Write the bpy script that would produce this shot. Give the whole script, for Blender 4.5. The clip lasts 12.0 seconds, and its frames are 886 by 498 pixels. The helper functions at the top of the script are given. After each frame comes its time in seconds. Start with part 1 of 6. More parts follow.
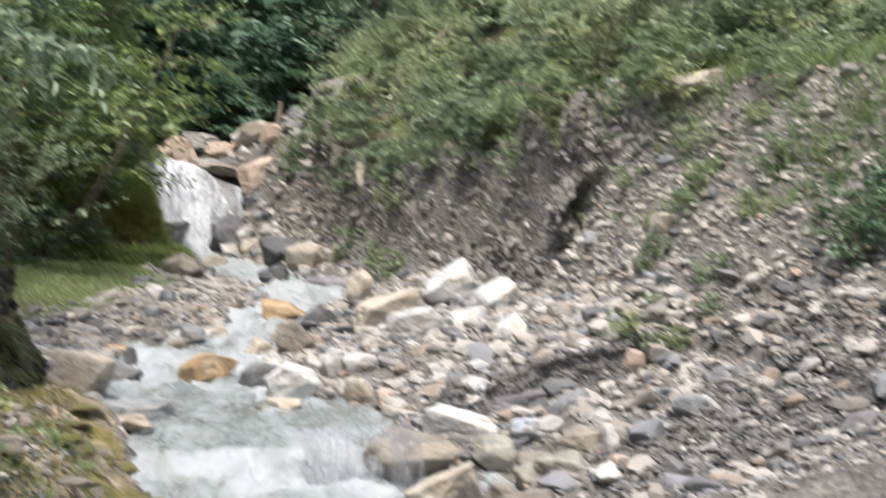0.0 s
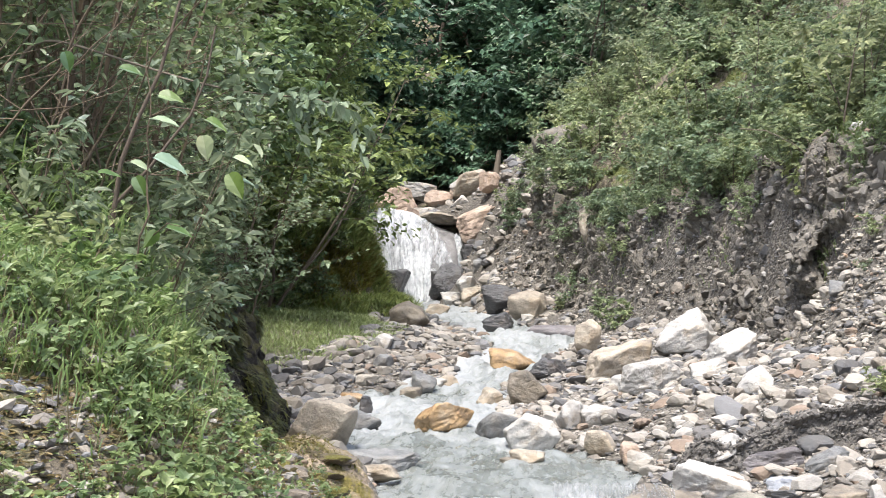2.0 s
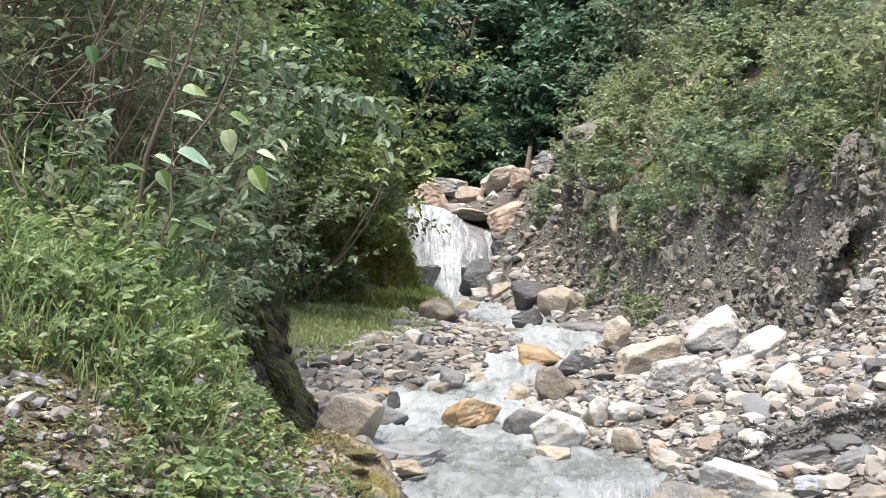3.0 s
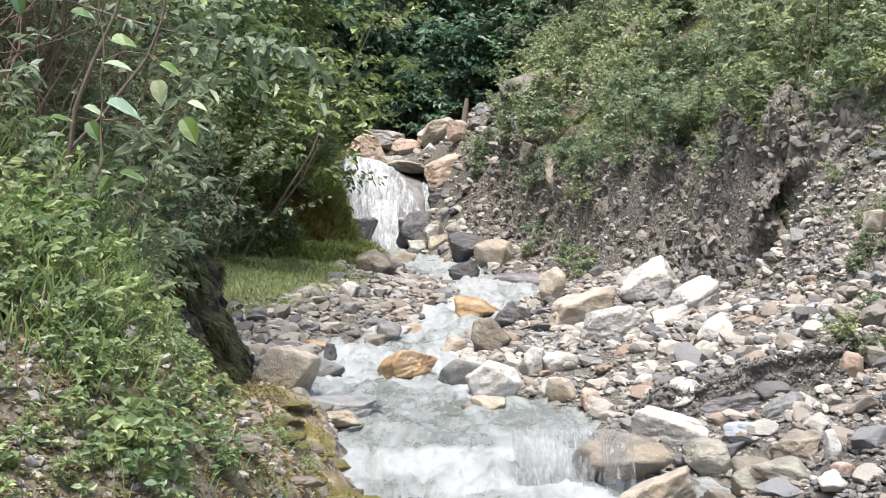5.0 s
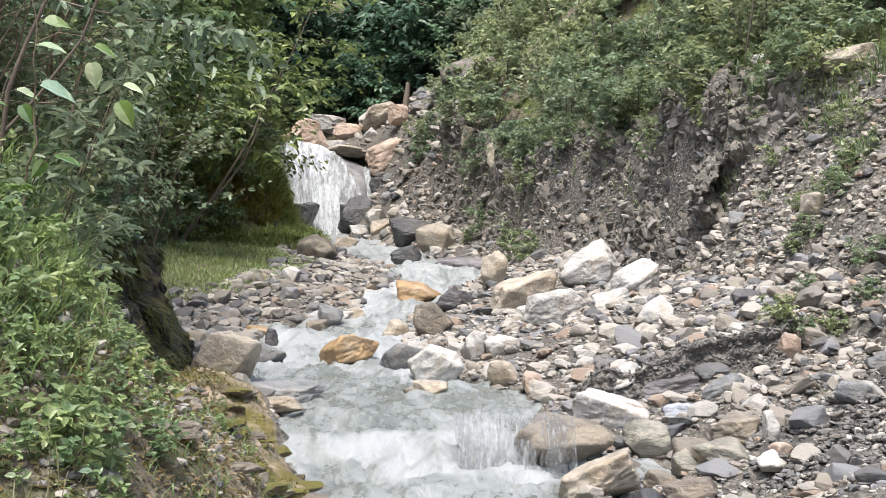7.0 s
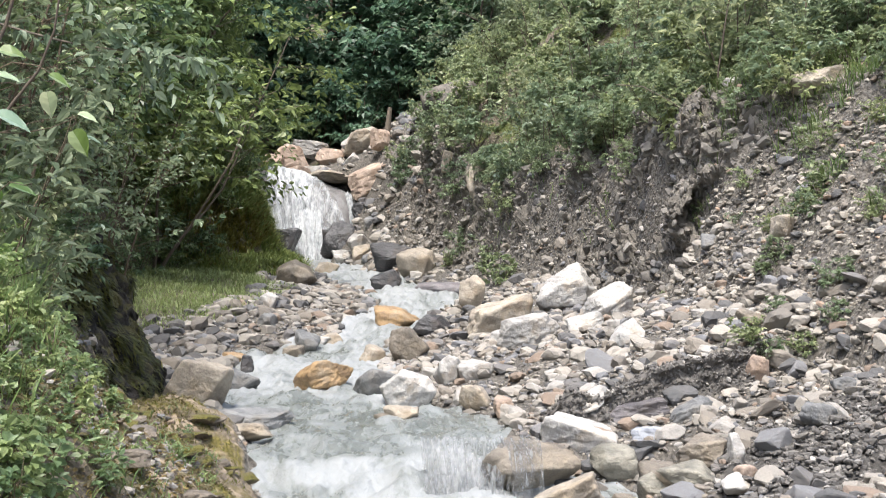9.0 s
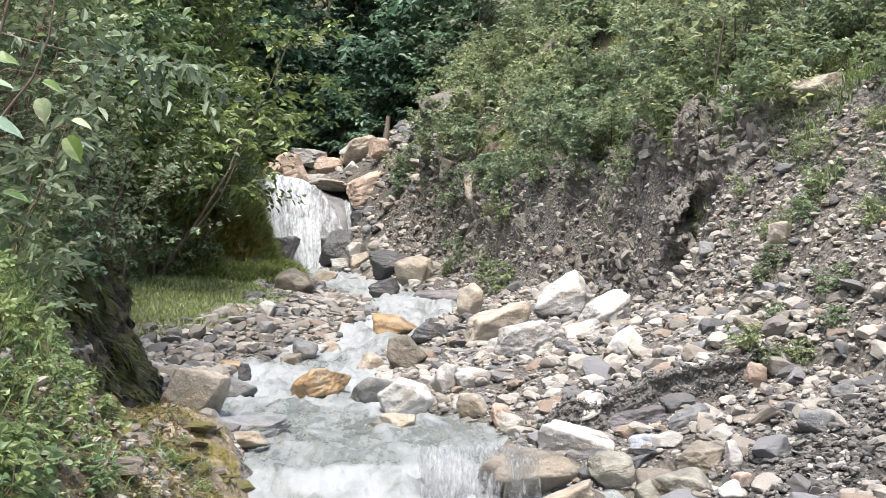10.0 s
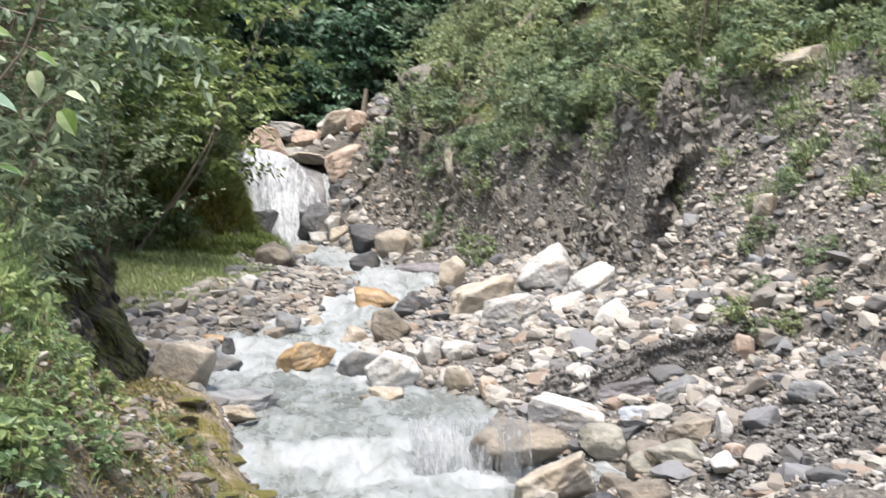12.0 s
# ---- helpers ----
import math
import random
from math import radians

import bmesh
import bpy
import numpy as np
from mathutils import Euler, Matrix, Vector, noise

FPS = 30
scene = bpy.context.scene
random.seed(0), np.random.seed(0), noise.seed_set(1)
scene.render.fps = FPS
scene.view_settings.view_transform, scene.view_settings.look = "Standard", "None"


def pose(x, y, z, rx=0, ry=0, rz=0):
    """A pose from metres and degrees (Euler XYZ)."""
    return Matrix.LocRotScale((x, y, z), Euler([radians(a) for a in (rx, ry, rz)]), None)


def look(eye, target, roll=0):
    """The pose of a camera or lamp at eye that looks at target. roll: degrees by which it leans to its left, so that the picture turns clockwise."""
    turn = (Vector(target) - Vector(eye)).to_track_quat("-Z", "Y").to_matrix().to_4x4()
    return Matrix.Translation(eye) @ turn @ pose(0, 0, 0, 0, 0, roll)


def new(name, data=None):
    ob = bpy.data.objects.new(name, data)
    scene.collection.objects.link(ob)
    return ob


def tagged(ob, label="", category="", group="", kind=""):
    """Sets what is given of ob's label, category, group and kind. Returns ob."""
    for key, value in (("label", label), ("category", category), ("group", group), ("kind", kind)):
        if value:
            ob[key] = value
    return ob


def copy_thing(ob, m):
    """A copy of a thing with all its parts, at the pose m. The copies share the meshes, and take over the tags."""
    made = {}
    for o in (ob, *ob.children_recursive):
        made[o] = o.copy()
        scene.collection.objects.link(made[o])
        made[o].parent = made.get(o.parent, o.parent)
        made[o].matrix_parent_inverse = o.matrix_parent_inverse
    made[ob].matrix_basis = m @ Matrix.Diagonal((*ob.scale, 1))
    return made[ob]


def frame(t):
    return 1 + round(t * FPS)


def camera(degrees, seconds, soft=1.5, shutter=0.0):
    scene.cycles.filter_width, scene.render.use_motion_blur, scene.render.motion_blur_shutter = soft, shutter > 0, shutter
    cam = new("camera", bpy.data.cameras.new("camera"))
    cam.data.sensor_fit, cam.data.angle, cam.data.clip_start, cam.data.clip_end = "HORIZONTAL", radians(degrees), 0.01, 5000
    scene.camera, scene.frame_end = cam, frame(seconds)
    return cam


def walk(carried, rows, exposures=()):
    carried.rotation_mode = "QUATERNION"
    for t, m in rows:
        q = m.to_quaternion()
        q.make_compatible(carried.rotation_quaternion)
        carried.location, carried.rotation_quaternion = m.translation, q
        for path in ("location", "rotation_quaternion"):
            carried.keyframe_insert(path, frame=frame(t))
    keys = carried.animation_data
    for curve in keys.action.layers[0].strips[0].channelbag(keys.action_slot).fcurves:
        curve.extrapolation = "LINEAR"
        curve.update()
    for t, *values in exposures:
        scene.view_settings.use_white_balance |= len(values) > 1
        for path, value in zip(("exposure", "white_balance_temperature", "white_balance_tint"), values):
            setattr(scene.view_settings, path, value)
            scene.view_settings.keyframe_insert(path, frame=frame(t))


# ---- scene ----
cam = camera(36.0, 12.0, soft=0.6, shutter=0.5)
PATH = [
    (0, pose(0.206, -0.108, 1.475, 90.614, -0.09, -5.154)),
    (0.1, pose(0.204, -0.104, 1.476, 91.512, -0.038, -4.099)),
    (0.5, pose(0.197, -0.089, 1.479, 92.868, -0.097, -1.93)),
    (1, pose(0.102, -0.053, 1.485, 92.876, -0.215, 1.502)),
    (1.5, pose(-0.052, -0.046, 1.502, 93.131, -0.229, 2.964)),
    (2, pose(-0.066, -0.018, 1.513, 92.54, -0.17, 3.561)),
    (2.5, pose(-0.033, 0.005, 1.511, 92.354, -0.209, 4.704)),
    (3, pose(-0.027, 0.004, 1.511, 92.361, -0.499, 4.891)),
    (3.2, pose(-0.023, -0.004, 1.508, 92.316, -0.391, 4.462)),
    (4.8, pose(-0.005, -0.002, 1.495, 90.698, -0.2, 2.526)),
    (5, pose(-0.002, -0.015, 1.501, 90.396, -0.193, 2.297)),
    (5.5, pose(-0.009, -0.006, 1.498, 89.715, -0.113, 1.245)),
    (6, pose(-0.002, -0.01, 1.497, 90.005, -0.256, 0.06)),
    (6.5, pose(0, 0, 1.5, 90, -0, -0)),
    (7, pose(0.006, 0.013, 1.496, 89.755, 0.075, -0.127)),
    (7.2, pose(0.014, 0.015, 1.498, 89.702, 0.08, -0.216)),
    (8.8, pose(0.146, -0.003, 1.502, 90.337, 0.546, -0.703)),
    (9, pose(0.156, -0.003, 1.502, 90.767, 0.546, -0.603)),
    (9.5, pose(0.176, -0.003, 1.502, 91.401, 0.614, -0.587)),
    (10, pose(0.175, 0.016, 1.493, 91.127, 0.621, -0.63)),
    (10.5, pose(0.166, 0.017, 1.489, 91.164, 0.682, -0.343)),
    (11, pose(0.146, 0.021, 1.491, 91.069, 0.651, -0.397)),
    (11.5, pose(0.112, 0.014, 1.494, 91.267, 0.694, -0.372)),
    (12, pose(0.071, 0.034, 1.494, 89.986, 0.802, -1.699)),
]

walk(cam, PATH, [(0.0, 1.44), (0.5, 1.62), (1.0, 1.59), (3.2, 1.56), (4.8, 1.57), (5.5, 1.45), (6.5, 1.40), (7.2, 1.43), (8.8, 1.44), (10.0, 1.52), (12.0, 1.55)])

# ---- daylight: bright, thinly overcast ----
world = bpy.data.worlds.new("sky")
scene.world = world
world.use_nodes = True
wn = world.node_tree.nodes
sky = wn.new("ShaderNodeTexSky")
sky.sky_type = "NISHITA"
sky.sun_disc = False
SUN_UP, SUN_TURN = radians(68), radians(192)
sky.sun_elevation, sky.sun_rotation = SUN_UP, SUN_TURN
sky.air_density, sky.dust_density, sky.ozone_density = 1.0, 4.0, 1.0
wn["Background"].inputs["Strength"].default_value = 0.13
world.node_tree.links.new(sky.outputs["Color"], wn["Background"].inputs["Color"])
sun = new("sun", bpy.data.lights.new("sun", "SUN"))
sun.data.energy, sun.data.angle, sun.data.color = 2.1, radians(14), (1.0, 0.97, 0.93)
sun_dir = Vector((math.sin(SUN_TURN) * math.cos(SUN_UP), math.cos(SUN_TURN) * math.cos(SUN_UP), math.sin(SUN_UP)))
sun.matrix_world = look(sun_dir * 60, (0, 0, 0))

# ---- the lie of the land ----
def hash3(ix, iy, iz):
    h = (ix.astype(np.int64) * 374761393 + iy.astype(np.int64) * 668265263 + iz.astype(np.int64) * 2147483647) & 0xFFFFFFFF
    h = ((h ^ (h >> 13)) * 1274126177) & 0xFFFFFFFF
    return ((h ^ (h >> 16)) & 0xFFFF) / 65535.0


def vnoise(x, y, z=0.0):
    """Smooth noise from -1 to 1, for arrays."""
    x, y, z = np.broadcast_arrays(np.asarray(x, float), np.asarray(y, float), np.asarray(z, float))
    ix, iy, iz = np.floor(x), np.floor(y), np.floor(z)
    fx, fy, fz = x - ix, y - iy, z - iz
    fx, fy, fz = (f * f * (3 - 2 * f) for f in (fx, fy, fz))
    total = 0
    for a in (0, 1):
        for b in (0, 1):
            for c in (0, 1):
                wgt = (fx if a else 1 - fx) * (fy if b else 1 - fy) * (fz if c else 1 - fz)
                total = total + wgt * hash3(ix + a, iy + b, iz + c)
    return total * 2 - 1


def fbm(x, y, z=0.0, octaves=4):
    total, amp = 0, 1.0
    for k in range(octaves):
        total = total + amp * vnoise(np.asarray(x) * 2**k + 17 * k, np.asarray(y) * 2**k + 5 * k, np.asarray(z) * 2**k)
        amp *= 0.5
    return total / 1.9


def step(a, b, v):
    s = np.clip((v - a) / (b - a), 0, 1)
    return s * s * (3 - 2 * s)


def water_level(y):
    return np.interp(y, [-30, 0, 6, 7.6, 8.5, 8.9, 9.25, 10, 13, 15.5, 16.8, 20, 22, 25, 30, 35.4, 36.4, 42, 60, 120, 600],
                     [-1.6, -0.6, -0.2, -0.05, 0.0, 0.06, 0.22, 0.27, 0.30, 0.36, 0.46, 0.85, 1.02, 1.25, 1.45, 1.68, 4.0, 5.2, 13, 45, 160])


def water_left(y):
    return np.interp(y, [-30, 0, 4, 6, 7.5, 8.4, 9.7, 12, 14.4, 16.8, 18, 20, 22, 25, 29, 34, 37, 60],
                     [14, 1.3, 0.1, -0.3, -0.6, -0.84, -1.2, -1.8, -2.1, -2.05, -1.1, -0.57, -0.63, -1.65, -2.3, -3.2, -4.0, -6])


def water_right(y):
    return np.interp(y, [-30, 0, 4, 6, 8.4, 8.75, 9.05, 9.7, 10.6, 11.6, 12.7, 14.4, 16.8, 19, 20.5, 22, 24, 26, 30, 34, 37, 60],
                     [17, 3.4, 1.6, 0.75, 0.85, 1.42, 0.85, 0.78, 0.85, 0.45, -0.2, -0.4, -0.5, 0.1, 0.5, 0.9, 0.0, -0.7, -1.2, -2.35, -2.7, -4.6])


def toe_right(y):
    return (np.interp(y, [-30, 0, 6, 9.5, 10.5, 15.5, 19, 22.5, 27, 31, 36, 60], [20, 6, 3.6, 3.1, 2.75, 2.55, 1.7, 1.1, 0.2, -0.5, -1.2, -2.5]),
            np.interp(y, [-30, 0, 6, 9.5, 10.5, 15.5, 19, 22.5, 27, 31, 36, 42, 60, 120, 600], [-0.8, 0.1, 0.6, 0.85, 1.0, 1.15, 1.35, 1.4, 1.95, 2.7, 4.6, 5.6, 14, 46, 161]))


def crest_right(y):
    return (np.interp(y, [-30, 0, 6, 10, 12, 13.4, 14.3, 15.5, 18.5, 22, 25, 29, 33, 37, 60], [26, 10, 6.3, 5.3, 4.7, 4.0, 3.35, 3.15, 2.5, 1.65, 1.05, 0.5, 0.3, 0.2, 0]),
            np.interp(y, [-30, 0, 6, 10, 13, 14.5, 18.5, 22, 25, 27.5, 29, 33, 36, 42, 60, 120, 600], [2.2, 2.4, 2.85, 3.08, 3.28, 3.42, 3.1, 2.9, 3.1, 4.2, 4.5, 4.9, 5.6, 6.8, 15, 47, 162]))


def mud_share(x, y):
    """1 on the low crumbling banks of dark mud in the gravel bar."""
    n = 0.25 * fbm(x * 2.5, y * 2.5, 6.0, 3)
    first = step(0.95, 1.2, x + n) * step(2.5, 2.25, x + n) * step(0.13, 0.06, np.abs(y - 10.0 + 0.2 * n))
    second = step(1.85, 2.1, x + n) * step(3.7, 3.4, x) * step(7.3, 7.6, y) * step(9.1, 8.85, y + n) * step(-0.5, -0.2, fbm(x * 2.2, y * 2.2, 2.0, 3))
    return np.clip(np.maximum(first, second), 0, 1)


def ground_height(x, y):
    """Height of the bare ground at arrays x, y."""
    x, y = np.broadcast_arrays(np.asarray(x, float), np.asarray(y, float))
    wob = 0.22 * fbm(y * 0.9, y * 0 + 3.3, 0, 3)
    w, xl, xr = water_level(y), water_left(y) + wob * 0.6, water_right(y) - wob * 0.6
    # bed
    mid, half = (xl + xr) / 2, (xr - xl) / 2
    bed = w - 0.06 - 0.22 * np.clip(1 - ((x - mid) / half) ** 2, 0, 1)
    # right: gravel bar, eroded face, overgrown slope
    tx, tz = toe_right(y)
    cx, cz = crest_right(y)
    tx = tx + 0.25 * fbm(y * 0.7, y * 0, 8.1, 3)
    cx = cx + 0.32 * fbm(y * 1.1, y * 0, 2.7, 4)
    cx = np.maximum(cx, tx + 0.25)
    u = np.clip((x - xr) / np.maximum(tx - xr, 0.1), 0, 1)
    bar = w + (tz - w) * (0.32 * u**0.6 + 0.68 * u**1.5)
    terrace = step(9.92, 10.1, y + 0.22 * fbm(x * 1.6, y * 0, 1.3, 3)) * step(17, 12, y)
    bar = bar + 0.22 * (terrace - 0.6) * step(0.8, 1.2, x) * step(4.2, 2.6, x) * step(6.5, 7.5, y) * step(16, 12, y)
    v = np.clip((x - tx) / np.maximum(cx - tx, 0.1), 0, 1)
    sharp = step(13.2, 15.0, y) * step(36, 29, y)
    face_curve = v * (1 - sharp) + sharp * (0.35 * v + 0.65 * step(0.12, 0.95, v))
    face = tz + (cz - tz) * face_curve
    up = np.interp(y, [0, 12, 16, 20, 24, 28, 34, 60], [0.12, 0.16, 0.3, 0.62, 0.9, 1.0, 0.75, 0.5])
    far_r = np.maximum(x - cx, 0)
    slope_r = cz + up * np.minimum(far_r, 9) + 0.45 * np.clip(far_r - 9, 0, 60)
    right = np.where(x < tx, bar, np.where(x < cx, face, slope_r))
    # left: mossy rock step, gravel bar with grass, steep wooded bank
    dt = np.interp(y, [-30, 0, 4, 6.4, 7.4, 8.3, 9.1, 10.2, 11, 12.3, 13.5, 16, 20, 24, 25.6, 27, 30, 34, 60], [3, 1.6, 0.5, 0.25, 0.6, 1.0, 1.05, 1.0, 0.95, 0.95, 1.4, 2.3, 4.4, 3.3, 2.2, 1.1, 0.7, 0.5, 0.5])
    dt = np.maximum(dt + 0.12 * fbm(y * 1.4, y * 0, 5.9, 3), 0.02)
    top = np.interp(y, [-30, 0, 3, 5, 6, 7.2, 9, 10.2, 11, 13.5, 40], [0.4, 0.4, 0.7, 1.3, 1.25, 1.15, 1.15, 1.2, 1.3, 2.0, 2.0])
    soft = np.interp(y, [0, 5, 7, 9, 10.5, 12, 13.5, 60], [0.9, 0.55, 0.8, 0.6, 0.3, 0.16, 0.6, 0.6])
    climb = np.interp(y, [0, 4, 11, 13.5, 60], [0.25, 0.35, 0.45, 0.6, 0.6])
    d = np.maximum(xl - x, 0)
    d2 = np.maximum(d - dt, 0)
    bar_l = np.interp(y, [0, 9, 12, 16, 20, 24, 30, 60], [0.3, 0.3, 0.2, 0.17, 0.12, 0.12, 0.4, 0.4])
    left = w + bar_l * np.minimum(d, dt) + top * (1 - np.exp(-d2 / soft)) + climb * np.minimum(d2, 45)
    h = np.where(x < xl, left, np.where(x > xr, np.maximum(right, w - 0.05), bed))
    # unevenness
    on_face = step(0.0, 0.15, v) * step(1.4, 0.7, far_r) * (x > tx)
    mud = mud_share(x, y)
    h = h + mud * (0.06 + 0.05 * step(9.5, 9.8, y) + 0.13 * fbm(x * 6, y * 6, 3.1, 5))
    gully = np.exp(-(((y - 15.35 + 0.25 * (x - 3)) / 0.22) ** 2)) * step(2.5, 3.0, x) * step(3.9, 3.3, x)
    hollow = np.exp(-((x - 2.92) ** 2 + (y - 14.45) ** 2) / 0.05) + 0.9 * np.exp(-((x - 2.98) ** 2 + (y - 14.05) ** 2) / 0.022) + 0.8 * np.exp(-((x - 2.75) ** 2 + (y - 16.2) ** 2) / 0.06) + 0.7 * np.exp(-((x - 2.3) ** 2 + (y - 18.2) ** 2) / 0.08)
    cleft = np.exp(-(((y - 14.74) / 0.10) ** 2)) * step(2.72, 2.9, x) * step(3.6, 3.3, x)
    h = h - 0.7 * gully - 0.9 * hollow - 0.9 * cleft
    rough = 0.035 + 0.20 * on_face + 0.10 * step(0.1, 0.6, d2)
    h = h + rough * fbm(x * 1.9, y * 1.9, 0.4, 5) + 0.015 * fbm(x * 7, y * 7, 2.2, 2) + on_face * (0.16 * np.abs(fbm(x * 4.5, y * 4.5, 9.0, 4)) - 0.22 * step(0.25, 0.7, fbm(y * 1.3, x * 0.4, 4.4, 3)) - 0.22 * step(0.28, 0.5, fbm(x * 2.6, y * 2.6, 5.5, 3)))
    rim = step(0.02, 0.2, d) * step(1.3, 0.8, d) * step(4.5, 5.5, y) * step(13, 12, y)
    h = h + rim * (0.10 * np.abs(fbm(x * 2.6, y * 1.6, 7.7, 4)) + 0.05 * fbm(x * 6, y * 5, 1.9, 3))
    h = h + step(0.5, 1.0, d) * step(9, 7, y) * step(2.5, 3.5, y) * 0.05 * fbm(x * 7, y * 7, 6.3, 3)
    h = h + (0.13 * step(0.0, 0.2, d + 0.10 - 0.34 * np.abs(fbm(x * 3.2, y * 3.2, 4.7, 4))) + 0.18 * step(0.08, 0.7, d + 0.12 * fbm(x * 4, y * 4, 3.3, 3))) * step(1.0, 0.3, d) * step(5.2, 6.3, y) * step(10.6, 9.6, y)
    away = np.hypot(x, y)
    return h + step(40, 160, away) * 6 * fbm(x * 0.02, y * 0.02, 0, 3)


# ---- end of the lie ----


# ---- materials ----
def material(name, rough=0.85, bump=0.3):
    m = bpy.data.materials.new(name)
    m.use_nodes = True
    nt = m.node_tree
    b = nt.nodes["Principled BSDF"]
    b.inputs["Roughness"].default_value = rough
    return m, nt, b


def node(nt, kind, **sets):
    n = nt.nodes.new(kind)
    for k, v in sets.items():
        n.inputs[k].default_value = v
    return n


def mix(nt, fac, a, b, blend="MIX"):
    n = nt.nodes.new("ShaderNodeMix")
    n.data_type, n.blend_type = "RGBA", blend
    for slot, v in ((0, fac), (6, a), (7, b)):
        if isinstance(v, bpy.types.NodeSocket):
            nt.links.new(v, n.inputs[slot])
        elif slot == 0:
            n.inputs[slot].default_value = v
        else:
            n.inputs[slot].default_value = (*v, 1)
    return n.outputs[2]


def ramp(nt, fac, stops, hard=False):
    n = nt.nodes.new("ShaderNodeValToRGB")
    n.color_ramp.interpolation = "CONSTANT" if hard else "LINEAR"
    e = n.color_ramp.elements
    while len(e) < len(stops):
        e.new(0.5)
    for el, (p, c) in zip(e, stops):
        el.position = p
        el.color = (*c, 1) if isinstance(c, tuple) else (c, c, c, 1)
    nt.links.new(fac, n.inputs[0])
    return n.outputs[0]


def place_coords(nt, scale=(1, 1, 1), turn=(0, 0, 0), use="Object"):
    tc = nt.nodes.new("ShaderNodeTexCoord")
    mp = node(nt, "ShaderNodeMapping", Scale=scale, Rotation=turn)
    nt.links.new(tc.outputs[use], mp.inputs["Vector"])
    return mp.outputs[0]


def noise_fac(nt, vec, scale, detail=5.0, rough=0.55, distort=0.0):
    n = node(nt, "ShaderNodeTexNoise", Scale=scale, Detail=detail, Roughness=rough, Distortion=distort)
    nt.links.new(vec, n.inputs["Vector"])
    return n.outputs["Fac"]


def maths(nt, op, a, b=0.0):
    n = nt.nodes.new("ShaderNodeMath")
    n.operation = op
    for k, v in enumerate((a, b)):
        if isinstance(v, bpy.types.NodeSocket):
            nt.links.new(v, n.inputs[k])
        else:
            n.inputs[k].default_value = v
    return n.outputs[0]


def bumped(nt, b, fac, strength, distance):
    n = node(nt, "ShaderNodeBump", Strength=strength, Distance=distance)
    nt.links.new(fac, n.inputs["Height"])
    nt.links.new(n.outputs[0], b.inputs["Normal"])


def rock_material(name, light, dark, stain, stain_amount=0.45, rough=0.8, layers=1.15, tilt=(0.5, 0.3, 0.0)):
    m, nt, b = material(name, rough)
    v = place_coords(nt)
    vs = place_coords(nt, (1, 1, layers), tilt)
    base = mix(nt, ramp(nt, noise_fac(nt, vs, 2.6, 8, 0.68, 0.8), [(0.36, 0.0), (0.56, 1.0)]), dark, light)
    base = mix(nt, ramp(nt, noise_fac(nt, v, 3.1, 6, 0.6), [(0.5 + 0.3 * (0.5 - stain_amount), 0.0), (0.72, 1.0)]), base, stain)
    base = mix(nt, ramp(nt, noise_fac(nt, v, 38, 4, 0.7), [(0.3, 0.72), (0.6, 1.0)]), tuple(c * 0.6 for c in dark), base)
    rnd = nt.nodes.new("ShaderNodeObjectInfo").outputs["Random"]
    base = mix(nt, 1.0, base, ramp(nt, rnd, [(0.0, 0.78), (1.0, 1.0)]), "MULTIPLY")
    nt.links.new(base, b.inputs["Base Color"])
    h = maths(nt, "ADD", noise_fac(nt, vs, 6, 8, 0.62), maths(nt, "MULTIPLY", noise_fac(nt, v, 30, 4, 0.6), 0.25))
    bumped(nt, b, h, 0.9, 0.05)
    return m


STONE_TINTS = [(0.0, (0.34, 0.315, 0.275)), (0.16, (0.105, 0.107, 0.11)), (0.26, (0.26, 0.23, 0.19)), (0.36, (0.39, 0.372, 0.34)),
               (0.5, (0.155, 0.15, 0.146)), (0.60, (0.27, 0.205, 0.155)), (0.65, (0.20, 0.204, 0.212)), (0.75, (0.38, 0.352, 0.305)), (0.9, (0.19, 0.172, 0.148))]


def pebble_material(name, by_object, tint=1.0, tints=STONE_TINTS):
    m, nt, b = material(name, 0.8)
    v = place_coords(nt)
    if by_object:
        rnd = nt.nodes.new("ShaderNodeObjectInfo").outputs["Random"]
    else:
        rnd = nt.nodes.new("ShaderNodeNewGeometry").outputs["Random Per Island"]
    base = ramp(nt, rnd, [(p, tuple(k * tint for k in c)) for p, c in tints], True)
    base = mix(nt, ramp(nt, noise_fac(nt, v, 14, 6, 0.65), [(0.3, 0.6), (0.7, 1.1)]), (0.13, 0.115, 0.10), base)
    nt.links.new(base, b.inputs["Base Color"])
    bumped(nt, b, noise_fac(nt, v, 32, 6, 0.7), 0.5, 0.02)
    return m


